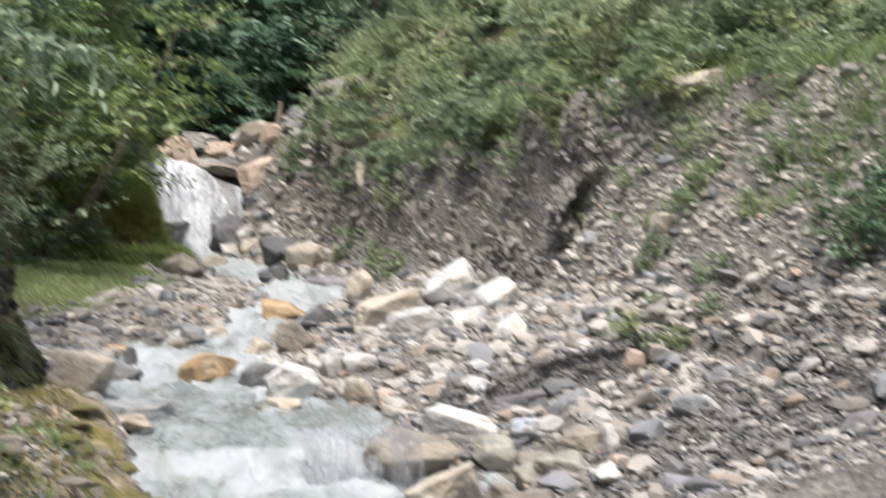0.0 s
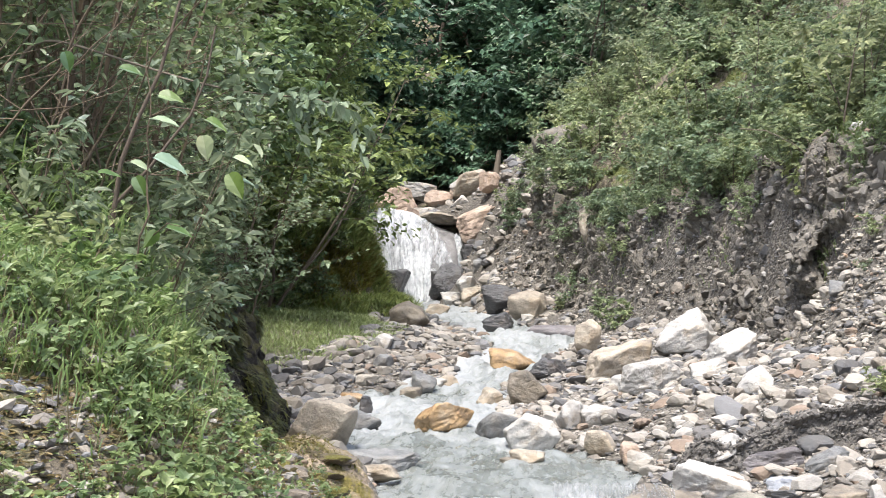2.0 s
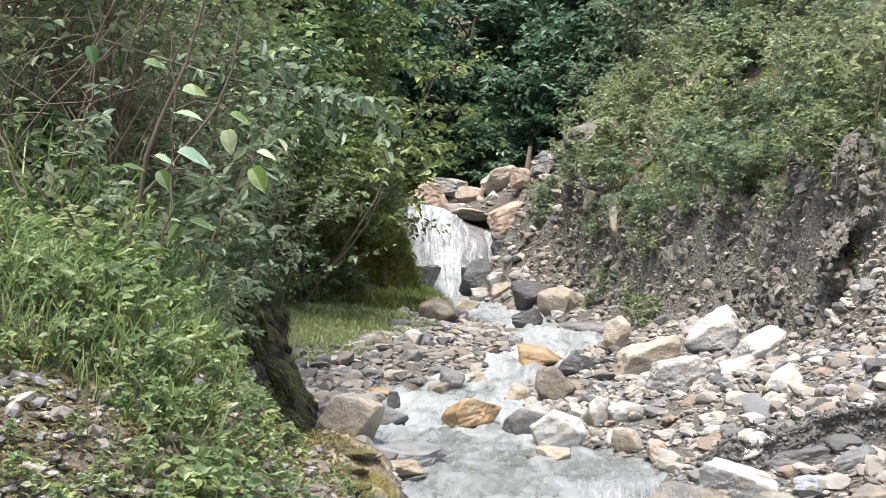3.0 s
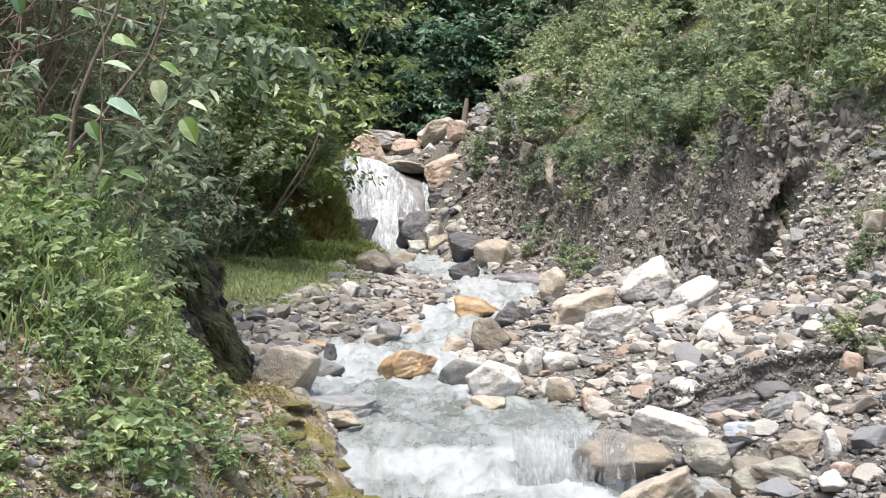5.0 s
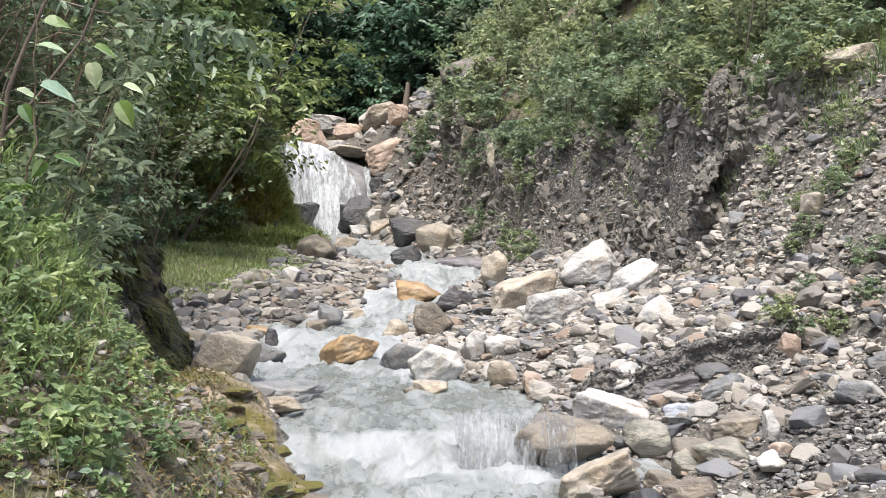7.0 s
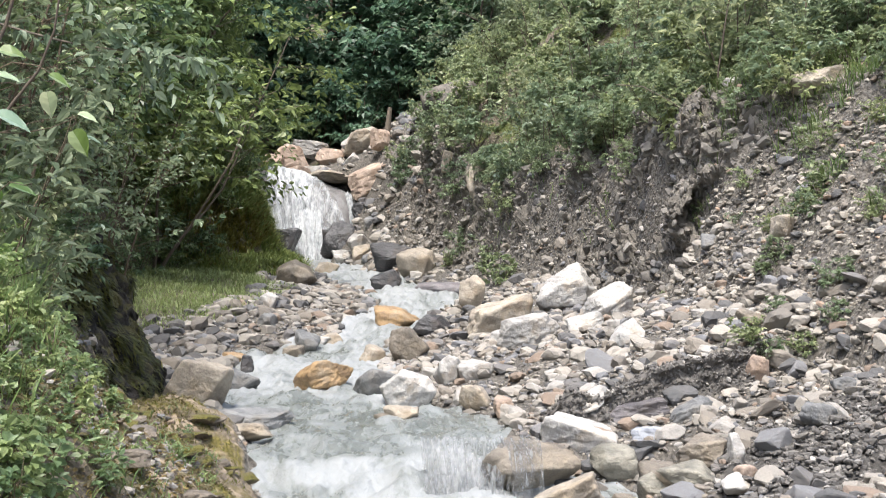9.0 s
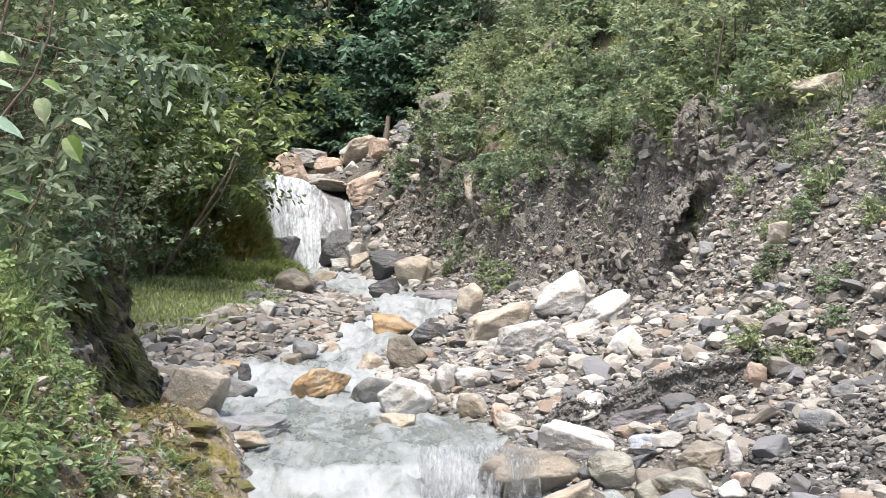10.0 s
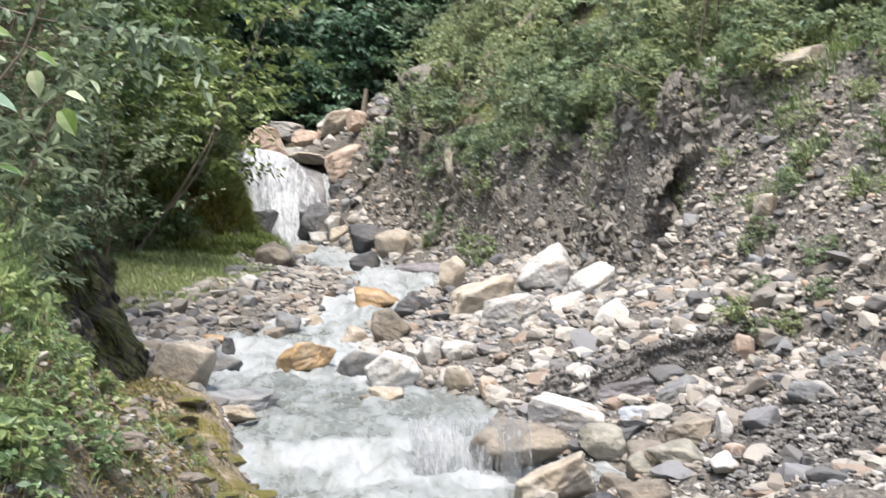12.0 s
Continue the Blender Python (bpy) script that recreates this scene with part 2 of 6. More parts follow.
def leaf_material(name, dark, light, under, gloss=0.44, thin=0.45):
    m, nt, b = material(name, gloss)
    rnd = nt.nodes.new("ShaderNodeNewGeometry").outputs["Random Per Island"]
    col = ramp(nt, rnd, [(0.0, dark), (0.55, tuple((p + q) / 2 for p, q in zip(dark, light))), (0.9, light), (1.0, under)])
    ob = nt.nodes.new("ShaderNodeObjectInfo").outputs["Random"]
    col = mix(nt, 1.0, col, ramp(nt, ob, [(0.0, (0.58, 0.72, 0.80)), (0.5, (0.95, 1.0, 0.98)), (1.0, (1.3, 1.2, 0.98))]), "MULTIPLY")
    v = place_coords(nt)
    col = mix(nt, ramp(nt, noise_fac(nt, v, 30, 3), [(0.3, 0.7), (0.7, 1.0)]), tuple(c * 0.6 for c in dark), col)
    nt.links.new(col, b.inputs["Base Color"])
    b.inputs["Specular IOR Level"].default_value = 0.45
    tr = nt.nodes.new("ShaderNodeBsdfTranslucent")
    nt.links.new(mix(nt, 0.5, col, light), tr.inputs["Color"])
    sh = node(nt, "ShaderNodeMixShader", Fac=thin)
    nt.links.new(b.outputs[0], sh.inputs[1])
    nt.links.new(tr.outputs[0], sh.inputs[2])
    nt.links.new(sh.outputs[0], nt.nodes["Material Output"].inputs["Surface"])
    return m


def bark_material(name, a, c):
    m, nt, b = material(name, 0.9)
    v = place_coords(nt, (1, 1, 0.2))
    f = noise_fac(nt, v, 30, 6, 0.7)
    nt.links.new(mix(nt, f, a, c), b.inputs["Base Color"])
    bumped(nt, b, f, 0.6, 0.01)
    return m


def ground_material():
    """Grey silt and gravel; soil, litter and moss under the plants of the left bank and the upper right slope."""
    m, nt, b = material("silt_and_soil", 0.95)
    v = place_coords(nt)
    silt = mix(nt, ramp(nt, noise_fac(nt, v, 1.7, 7, 0.65), [(0.35, 0.0), (0.65, 1.0)]), (0.095, 0.086, 0.072), (0.225, 0.204, 0.172))
    silt = mix(nt, ramp(nt, noise_fac(nt, v, 26, 5, 0.7), [(0.4, 0.0), (0.62, 1.0)]), (0.046, 0.041, 0.034), silt)
    vor = node(nt, "ShaderNodeTexVoronoi", Scale=24.0)
    nt.links.new(v, vor.inputs["Vector"])
    grit = ramp(nt, noise_fac(nt, vor.outputs["Position"], 90, 1), [(0.0, (0.07, 0.07, 0.07)), (0.4, (0.13, 0.125, 0.12)), (0.7, (0.25, 0.23, 0.2)), (1.0, (0.34, 0.32, 0.29))])
    silt = mix(nt, ramp(nt, vor.outputs["Distance"], [(0.25, 0.6), (0.5, 0.0)]), silt, grit)
    soil = mix(nt, ramp(nt, noise_fac(nt, v, 14, 8, 0.8), [(0.35, 0.0), (0.65, 1.0)]), (0.036, 0.031, 0.023), (0.20, 0.168, 0.122))
    moss = mix(nt, noise_fac(nt, v, 7, 6, 0.7), (0.035, 0.045, 0.014), (0.13, 0.145, 0.035))
    soil = mix(nt, ramp(nt, noise_fac(nt, v, 1.6, 6, 0.65), [(0.5, 0.0), (0.58, 1.0)]), soil, moss)
    at = nt.nodes.new("ShaderNodeAttribute")
    at.attribute_name = "soil"
    edge = maths(nt, "ADD", at.outputs["Fac"], maths(nt, "MULTIPLY", maths(nt, "SUBTRACT", noise_fac(nt, v, 4, 5), 0.5), 0.8))
    col = mix(nt, ramp(nt, edge, [(0.4, 0.0), (0.6, 1.0)]), silt, soil)
    ar = nt.nodes.new("ShaderNodeAttribute")
    ar.attribute_name = "rim"
    vs = place_coords(nt, (1, 1, 4), (0.4, 0.2, 0))
    rock = mix(nt, ramp(nt, noise_fac(nt, vs, 5, 8, 0.7, 0.5), [(0.32, 0.0), (0.62, 1.0)]), (0.07, 0.057, 0.043), (0.37, 0.295, 0.21))
    gold = mix(nt, noise_fac(nt, v, 22, 6, 0.7), (0.06, 0.055, 0.015), (0.235, 0.19, 0.045))
    rock = mix(nt, ramp(nt, noise_fac(nt, v, 2.4, 6, 0.68), [(0.49, 0.0), (0.6, 1.0)]), rock, gold)
    col = mix(nt, ramp(nt, ar.outputs["Fac"], [(0.3, 0.0), (0.6, 1.0)]), col, rock)
    am = nt.nodes.new("ShaderNodeAttribute")
    am.attribute_name = "mud"
    mud = ramp(nt, noise_fac(nt, v, 18, 8, 0.72), [(0.3, (0.03, 0.028, 0.025)), (0.55, (0.07, 0.066, 0.06)), (0.74, (0.13, 0.123, 0.112))])
    col = mix(nt, ramp(nt, am.outputs["Fac"], [(0.2, 0.0), (0.5, 1.0)]), col, mud)
    nt.links.new(col, b.inputs["Base Color"])
    h = maths(nt, "ADD", noise_fac(nt, v, 9, 9, 0.7), maths(nt, "MULTIPLY", vor.outputs["Distance"], -0.5))
    bumped(nt, b, h, 0.9, 0.05)
    return m


def water_material(name, flow=(1.0, 0.35, 1.0), base_foam=0.0):
    m, nt, b = material(name, 0.12)
    v = place_coords(nt, flow)
    at = nt.nodes.new("ShaderNodeAttribute")
    at.attribute_name = "froth"
    n1 = noise_fac(nt, v, 2.3, 7, 0.6, 0.6)
    n2 = noise_fac(nt, v, 8, 6, 0.62, 0.9)
    n3 = noise_fac(nt, place_coords(nt, (1.0, 0.55, 1.0)), 24, 5, 0.65, 0.6)
    mixn = maths(nt, "ADD", maths(nt, "MULTIPLY", n1, 0.48), maths(nt, "ADD", maths(nt, "MULTIPLY", n2, 0.34), maths(nt, "MULTIPLY", n3, 0.18)))
    mixn = maths(nt, "ADD", maths(nt, "MULTIPLY", mixn, 2.3), -0.65)
    f = maths(nt, "ADD", mixn, maths(nt, "MULTIPLY", maths(nt, "SUBTRACT", at.outputs["Fac"], 0.5 - base_foam), 0.62))
    foam = ramp(nt, f, [(0.40, 0.0), (0.56, 0.35), (0.74, 0.8), (0.95, 1.0)])
    col = ramp(nt, foam, [(0.0, (0.125, 0.135, 0.123)), (0.45, (0.19, 0.204, 0.198)), (1.0, (0.285, 0.30, 0.305))])
    nt.links.new(col, b.inputs["Base Color"])
    nt.links.new(ramp(nt, foam, [(0.0, 0.12), (1.0, 0.75)]), b.inputs["Roughness"])
    b.inputs["IOR"].default_value = 1.33
    bumped(nt, b, maths(nt, "ADD", maths(nt, "ADD", n1, maths(nt, "MULTIPLY", n2, 0.4)), maths(nt, "MULTIPLY", n3, 0.15)), 0.6, 0.10)
    return m


def fall_material(name, fine=1.0, white=1.0):
    """White falling water in strands, clear between them."""
    m, nt, b = material(name, 0.5)
    v = place_coords(nt, (4.2 * fine, 0.5 * fine, 0.75 * fine))
    n1 = noise_fac(nt, v, 1.4, 8, 0.72, 0.5)
    n2 = noise_fac(nt, place_coords(nt, (4 * fine, 0.5 * fine, 1.7 * fine)), 3.4, 6, 0.72, 0.4)
    at = nt.nodes.new("ShaderNodeAttribute")
    at.attribute_name = "froth"
    f = maths(nt, "ADD", maths(nt, "ADD", maths(nt, "MULTIPLY", n1, 0.7), maths(nt, "MULTIPLY", n2, 0.3)), maths(nt, "SUBTRACT", at.outputs["Fac"], 0.5))
    nt.links.new(ramp(nt, n2, [(0.35, tuple(white * c for c in (0.36, 0.385, 0.40))), (0.6, tuple(white * c for c in (0.62, 0.64, 0.65)))]), b.inputs["Base Color"])
    cover = ramp(nt, f, [(0.33, 0.0), (0.5, 0.55), (0.62, 0.9), (0.8, 1.0)])
    nt.links.new(cover, b.inputs["Alpha"])
    bumped(nt, b, maths(nt, "ADD", n1, n2), 0.8, 0.08)
    return m


M_GROUND = ground_material()
M_WHITE = rock_material("pale_marble_rock", (0.51, 0.495, 0.465), (0.31, 0.30, 0.28), (0.39, 0.32, 0.235), 0.34)
M_TAN = rock_material("tan_rock", (0.43, 0.38, 0.305), (0.23, 0.20, 0.165), (0.32, 0.245, 0.16), 0.42)
M_ORANGE = rock_material("ochre_rock", (0.408, 0.269, 0.131), (0.204, 0.139, 0.082), (0.391, 0.326, 0.245), 0.4, 0.6)
M_GREY = rock_material("grey_rock", (0.235, 0.238, 0.235), (0.109, 0.114, 0.117), (0.187, 0.168, 0.140), 0.4, 0.65)
M_DOME = rock_material("wet_grey_rock", (0.20, 0.195, 0.195), (0.085, 0.083, 0.083), (0.15, 0.125, 0.105), 0.4, 0.35)
M_DARK = rock_material("dark_wet_slate", (0.085, 0.085, 0.088), (0.034, 0.034, 0.037), (0.102, 0.082, 0.068), 0.4, 0.35, 2.6)
M_OLIVEROCK = rock_material("olive_grey_rock", (0.29, 0.275, 0.225), (0.12, 0.115, 0.095), (0.36, 0.335, 0.27), 0.4, 0.6, 2.0)
M_SLATE = rock_material("purplish_slate", (0.21, 0.195, 0.20), (0.095, 0.088, 0.093), (0.17, 0.145, 0.13), 0.35, 0.5, 2.6)
M_PINK = rock_material("pinkish_rock", (0.473, 0.376, 0.302), (0.277, 0.208, 0.163), (0.367, 0.253, 0.172), 0.5)
M_BROWN = rock_material("brown_rock", (0.24, 0.208, 0.165), (0.105, 0.092, 0.076), (0.30, 0.25, 0.18), 0.5, 0.6)
M_BLUE = rock_material("pale_blue_rock", (0.425, 0.449, 0.490), (0.269, 0.286, 0.318), (0.408, 0.391, 0.367), 0.2)


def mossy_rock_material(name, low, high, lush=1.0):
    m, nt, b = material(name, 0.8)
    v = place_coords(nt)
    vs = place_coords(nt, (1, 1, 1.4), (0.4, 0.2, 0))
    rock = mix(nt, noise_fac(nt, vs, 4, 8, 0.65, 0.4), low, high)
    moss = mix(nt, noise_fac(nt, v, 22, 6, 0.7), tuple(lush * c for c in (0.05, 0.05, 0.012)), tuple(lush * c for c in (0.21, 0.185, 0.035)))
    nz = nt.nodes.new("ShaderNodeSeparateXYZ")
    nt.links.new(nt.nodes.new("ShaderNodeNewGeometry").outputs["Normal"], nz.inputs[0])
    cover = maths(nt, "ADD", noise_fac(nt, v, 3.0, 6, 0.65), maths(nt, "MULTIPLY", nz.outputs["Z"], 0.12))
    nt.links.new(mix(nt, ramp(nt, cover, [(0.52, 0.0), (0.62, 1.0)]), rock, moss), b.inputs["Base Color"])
    bumped(nt, b, maths(nt, "ADD", noise_fac(nt, vs, 7, 9, 0.7), maths(nt, "MULTIPLY", noise_fac(nt, v, 60, 4, 0.7), 0.4)), 0.9, 0.06)
    return m


M_MOSSROCK = mossy_rock_material("mossy_rock", (0.035, 0.03, 0.025), (0.24, 0.185, 0.13))
# wet rock and moss taken near black: the bank's shade is in these colours
M_CLIFF = mossy_rock_material("shade_darkened_mossy_rock", (0.008, 0.007, 0.006), (0.04, 0.034, 0.027), 0.45)
M_CLOD = pebble_material("earth_clod", False, 0.84, [(0.0, (0.098, 0.088, 0.073)), (0.3, (0.145, 0.131, 0.108)), (0.55, (0.185, 0.167, 0.137)), (0.75, (0.12, 0.108, 0.09)), (0.9, (0.25, 0.227, 0.187))])
M_MUDCLOD = pebble_material("mud_clod", False, 1.35, [(0.0, (0.055, 0.052, 0.048)), (0.35, (0.08, 0.076, 0.07)), (0.65, (0.11, 0.104, 0.096)), (0.88, (0.17, 0.162, 0.15)), (0.96, (0.28, 0.265, 0.24))])
M_UMBER = rock_material("umber_rock", (0.21, 0.18, 0.145), (0.09, 0.078, 0.064), (0.24, 0.195, 0.14), 0.4)
M_EARTH = rock_material("bank_earth", (0.198, 0.181, 0.154), (0.095, 0.086, 0.072), (0.155, 0.138, 0.114), 0.4, 0.95, 1.2)
M_MUD = rock_material("dark_mud", (0.165, 0.153, 0.138), (0.07, 0.065, 0.058), (0.12, 0.11, 0.097), 0.4, 0.9, 1.2)
M_SCREE = pebble_material("scree_stone", False, 0.96, [(0.0, (0.28, 0.256, 0.215)), (0.35, (0.19, 0.175, 0.148)), (0.6, (0.34, 0.31, 0.26)), (0.85, (0.42, 0.39, 0.335)), (0.93, (0.32, 0.23, 0.165))])
M_STONE = pebble_material("river_stone", True, 0.84)
M_GRAVEL = pebble_material("river_gravel", False, 0.84)
M_WETGRAVEL = pebble_material("wet_river_gravel", False, 0.62)
BANK_TINTS = [(0.0, (0.16, 0.148, 0.13)), (0.25, (0.21, 0.195, 0.168)), (0.5, (0.13, 0.122, 0.11)), (0.7, (0.25, 0.23, 0.2)), (0.9, (0.32, 0.30, 0.265))]
M_BANKSTONE = pebble_material("bank_stone", False, 0.76, BANK_TINTS)
M_EARTHSTONE = pebble_material("earthy_stone", True, 0.74, BANK_TINTS)
M_WATER = water_material("stream_water")
M_FALL = fall_material("falling_water")
M_SPILL = fall_material("thin_falling_water", 2.6, 0.7)
M_LEAF = leaf_material("shrub_leaf", (0.085, 0.13, 0.06), (0.35, 0.405, 0.235), (0.44, 0.47, 0.37))
M_LEAF_PALE = leaf_material("pale_shrub_leaf", (0.10, 0.138, 0.055), (0.375, 0.425, 0.235), (0.46, 0.49, 0.37))
M_LEAF_GREY = leaf_material("greyish_shrub_leaf", (0.08, 0.115, 0.064), (0.33, 0.375, 0.23), (0.43, 0.46, 0.37))
M_LEAF_SILVER = leaf_material("silvery_leaf", (0.10, 0.145, 0.085), (0.30, 0.355, 0.24), (0.42, 0.46, 0.36), 0.45, 0.3)
M_LEAF_WAN = leaf_material("wan_broad_leaf", (0.24, 0.32, 0.20), (0.40, 0.47, 0.31), (0.46, 0.51, 0.39), 0.55, 0.3)
M_LEAF_COOL = leaf_material("bush_leaf", (0.04, 0.073, 0.032), (0.22, 0.30, 0.135), (0.36, 0.42, 0.33), 0.44, 0.3)
M_LEAF_BUSH = leaf_material("hanging_bush_leaf", (0.045, 0.08, 0.03), (0.26, 0.335, 0.125), (0.38, 0.44, 0.30), 0.44, 0.32)
# darker copy of the bush leaf: shade of the hollow put into the colour
M_LEAF_SHADED = leaf_material("shade_painted_bush_leaf", (0.02, 0.045, 0.02), (0.11, 0.17, 0.07), (0.27, 0.33, 0.23), 0.4, 0.2)
M_LEAF_DARK = leaf_material("forest_leaf", (0.05, 0.105, 0.065), (0.15, 0.24, 0.14), (0.26, 0.34, 0.22), 0.44, 0.3)
M_LEAF_BIG = leaf_material("broad_leaf", (0.08, 0.14, 0.05), (0.19, 0.29, 0.06), (0.36, 0.43, 0.33), 0.4)
M_HERB = leaf_material("herb_leaf", (0.115, 0.165, 0.07), (0.345, 0.42, 0.195), (0.45, 0.49, 0.35))
M_GRASS = leaf_material("grass_blade", (0.085, 0.145, 0.05), (0.25, 0.345, 0.13), (0.42, 0.43, 0.25))
M_MEADOW = leaf_material("meadow_blade", (0.13, 0.165, 0.06), (0.31, 0.36, 0.15), (0.36, 0.36, 0.21))
M_HANG = leaf_material("hanging_grass_blade", (0.085, 0.125, 0.04), (0.25, 0.305, 0.10), (0.37, 0.36, 0.16))
M_DRY = leaf_material("dry_stalk", (0.13, 0.10, 0.05), (0.26, 0.21, 0.11), (0.3, 0.25, 0.15))
M_MOSS = leaf_material("moss_tuft", (0.075, 0.08, 0.018), (0.21, 0.195, 0.035), (0.27, 0.21, 0.06))
M_GOLD = leaf_material("golden_moss_blade", (0.10, 0.085, 0.02), (0.29, 0.25, 0.06), (0.34, 0.28, 0.12))
M_OLIVE = leaf_material("hanging_moss_strand", (0.035, 0.042, 0.011), (0.17, 0.165, 0.035), (0.24, 0.20, 0.06))
M_BARK = bark_material("bark", (0.055, 0.042, 0.032), (0.16, 0.125, 0.095))
M_TWIG = bark_material("brown_twig", (0.06, 0.045, 0.03), (0.16, 0.12, 0.08))
M_DRY_WOOD = bark_material("dead_wood", (0.08, 0.065, 0.05), (0.19, 0.16, 0.12))
M_TWIG_DRY = bark_material("dry_brown_twig", (0.07, 0.052, 0.036), (0.20, 0.15, 0.105))


# ---- builders ----
def mesh_of(name, verts, faces, mat, smooth=True):
    me = bpy.data.meshes.new(name)
    if isinstance(faces, np.ndarray) and faces.ndim == 2:
        n, k = faces.shape
        me.vertices.add(len(verts))
        me.vertices.foreach_set("co", np.asarray(verts, np.float32).ravel())
        me.loops.add(n * k)
        me.loops.foreach_set("vertex_index", faces.astype(np.int32).ravel())
        me.polygons.add(n)
        me.polygons.foreach_set("loop_start", np.arange(0, n * k, k, dtype=np.int32))
        me.polygons.foreach_set("loop_total", np.full(n, k, dtype=np.int32))
    else:
        me.from_pydata([tuple(v) for v in verts], [], [tuple(f) for f in faces])
    me.update(calc_edges=True)
    me.polygons.foreach_set("use_smooth", np.full(len(me.polygons), bool(smooth)))
    me.materials.append(mat)
    return me


def float_attribute(me, name, values):
    me.attributes.new(name, "FLOAT", "POINT").data.foreach_set("value", np.asarray(values, np.float32))


def part(name, me, parent, label=""):
    ob = new(name, me)
    ob.parent = parent
    return tagged(ob, label)


def ticks(breaks):
    """Coordinates from (start, end, pitch) stretches."""
    out = []
    for a, b, s in breaks:
        out.extend(np.linspace(a, b, max(2, int(round((b - a) / s)) + 1))[:-1])
    return np.array(out + [breaks[-1][1]])


def grid_faces(nx, ny):
    i = (np.arange(ny - 1)[:, None] * nx + np.arange(nx - 1)[None, :]).ravel()
    return np.stack([i, i + 1, i + nx + 1, i + nx], 1)


# ---- ground: one sheet to the horizon ----
gx = ticks([(-900, -200, 70), (-200, -40, 10), (-40, -8, 1.0), (-8, -4.5, 0.14), (-4.5, 5.5, 0.078), (5.5, 9, 0.16), (9, 40, 1.0), (40, 200, 10), (200, 900, 70)])
gy = ticks([(-300, -40, 26), (-40, 0, 2.0), (0, 4, 0.25), (4, 18, 0.08), (18, 37, 0.125), (37, 48, 0.35), (48, 120, 2.5), (120, 400, 20), (400, 1500, 110)])
GX, GY = np.meshgrid(gx, gy)
GZ = ground_height(GX, GY)
ground_me = mesh_of("ground", np.stack([GX, GY, GZ], -1).reshape(-1, 3), grid_faces(len(gx), len(gy)), M_GROUND)


def soil_share(x, y):
    """1 where soil and plants cover the ground, 0 on bare silt and gravel."""
    tx, _ = toe_right(y)
    cx, _ = crest_right(y)
    near_left = step(0.0, 0.15, water_left(y) - x) * step(12.8, 12.2, y)
    far_left = step(0.2, 0.9, water_left(y) - x - np.interp(y, [12, 13.5, 16, 20, 24, 27, 30, 34], [0.8, 0.9, 1.6, 1.7, 1.2, 0.6, 0.3, 0.2])) * step(12.2, 12.8, y)
    above = step(-0.1, 0.5, x - cx - 1.8 * step(15.0, 13.5, y))
    return np.clip((near_left + far_left + above) * step(38, 33, y) + step(38.5, 40, y) + far_left + step(33, 34, y) * step(0.2, 0.5, water_left(y) - x), 0, 1)


float_attribute(ground_me, "soil", soil_share(GX, GY).ravel())
gap = water_left(GY) - GX
float_attribute(ground_me, "rim", (step(0.0, 0.1, gap) * step(1.15, 0.75, gap + 0.2 * vnoise(GX * 2, GY * 2, 4.0)) * step(4.5, 5.5, GY) * step(13, 12.5, GY)).ravel())
float_attribute(ground_me, "mud", mud_share(GX, GY).ravel())
ground = tagged(new("ground", ground_me), "grey silt and gravel stream bed between steep overgrown banks", "ground", kind="structure")

# ---- the stream ----
wy = ticks([(-30, 4, 1.0), (4, 18, 0.045), (18, 35.2, 0.07)])
wu = np.linspace(-0.12, 1.12, 74)
WU, WY = np.meshgrid(wu, wy)
WL, WR = water_left(WY), water_right(WY)
WX = WL + (WR - WL) * WU
steep = np.interp(wy, wy[1:-1], np.clip((water_level(wy[2:]) - water_level(wy[:-2])) / (wy[2:] - wy[:-2]), 0, 1))
froth = 0.42 + 1.9 * np.clip(steep, 0, 0.25)
froth = froth + 0.12 * np.exp(-((wy - 8.3) / 0.8) ** 2) + 0.46 * np.exp(-((wy - 14.4) / 2.0) ** 2) + 0.25 * np.exp(-((wy - 34) / 1.5) ** 2)
froth = froth + 0.08 * np.exp(-((wy - 12.0) / 1.5) ** 2) + 0.34 * step(16.5, 18.5, wy)
FR = np.broadcast_to(froth[:, None], WX.shape) + 0.22 * fbm(WX * 1.6, WY * 0.8, 4.0, 4)
swell = 0.075 * fbm(WX * 2.6, WY * 1.7, 1.0, 4) * (0.4 + 1.8 * np.clip(FR, 0, 1)) + (0.11 * np.abs(fbm(WX * 4, WY * 3.2, 6.0, 5)) + 0.06 * np.abs(fbm(WX * 9, WY * 6, 2.0, 4))) * np.clip(FR, 0, 1)
WZ = water_level(WY) + swell
water_me = mesh_of("water", np.stack([WX, WY, WZ], -1).reshape(-1, 3), grid_faces(len(wu), len(wy)), M_WATER)
float_attribute(water_me, "froth", FR.ravel())
stream = tagged(new("stream", water_me), "milky grey-green mountain stream with white foaming rapids", "stream", kind="structure")


# ---- rocks ----
def ball(divisions):
    bm = bmesh.new()
    bmesh.ops.create_icosphere(bm, subdivisions=divisions, radius=1.0)
    v = np.array([tuple(q.co) for q in bm.verts])
    f = np.array([[q.index for q in p.verts] for p in bm.faces])
    bm.free()
    return v, f


BALLS = {k: ball(k) for k in (1, 2, 3, 4, 5)}


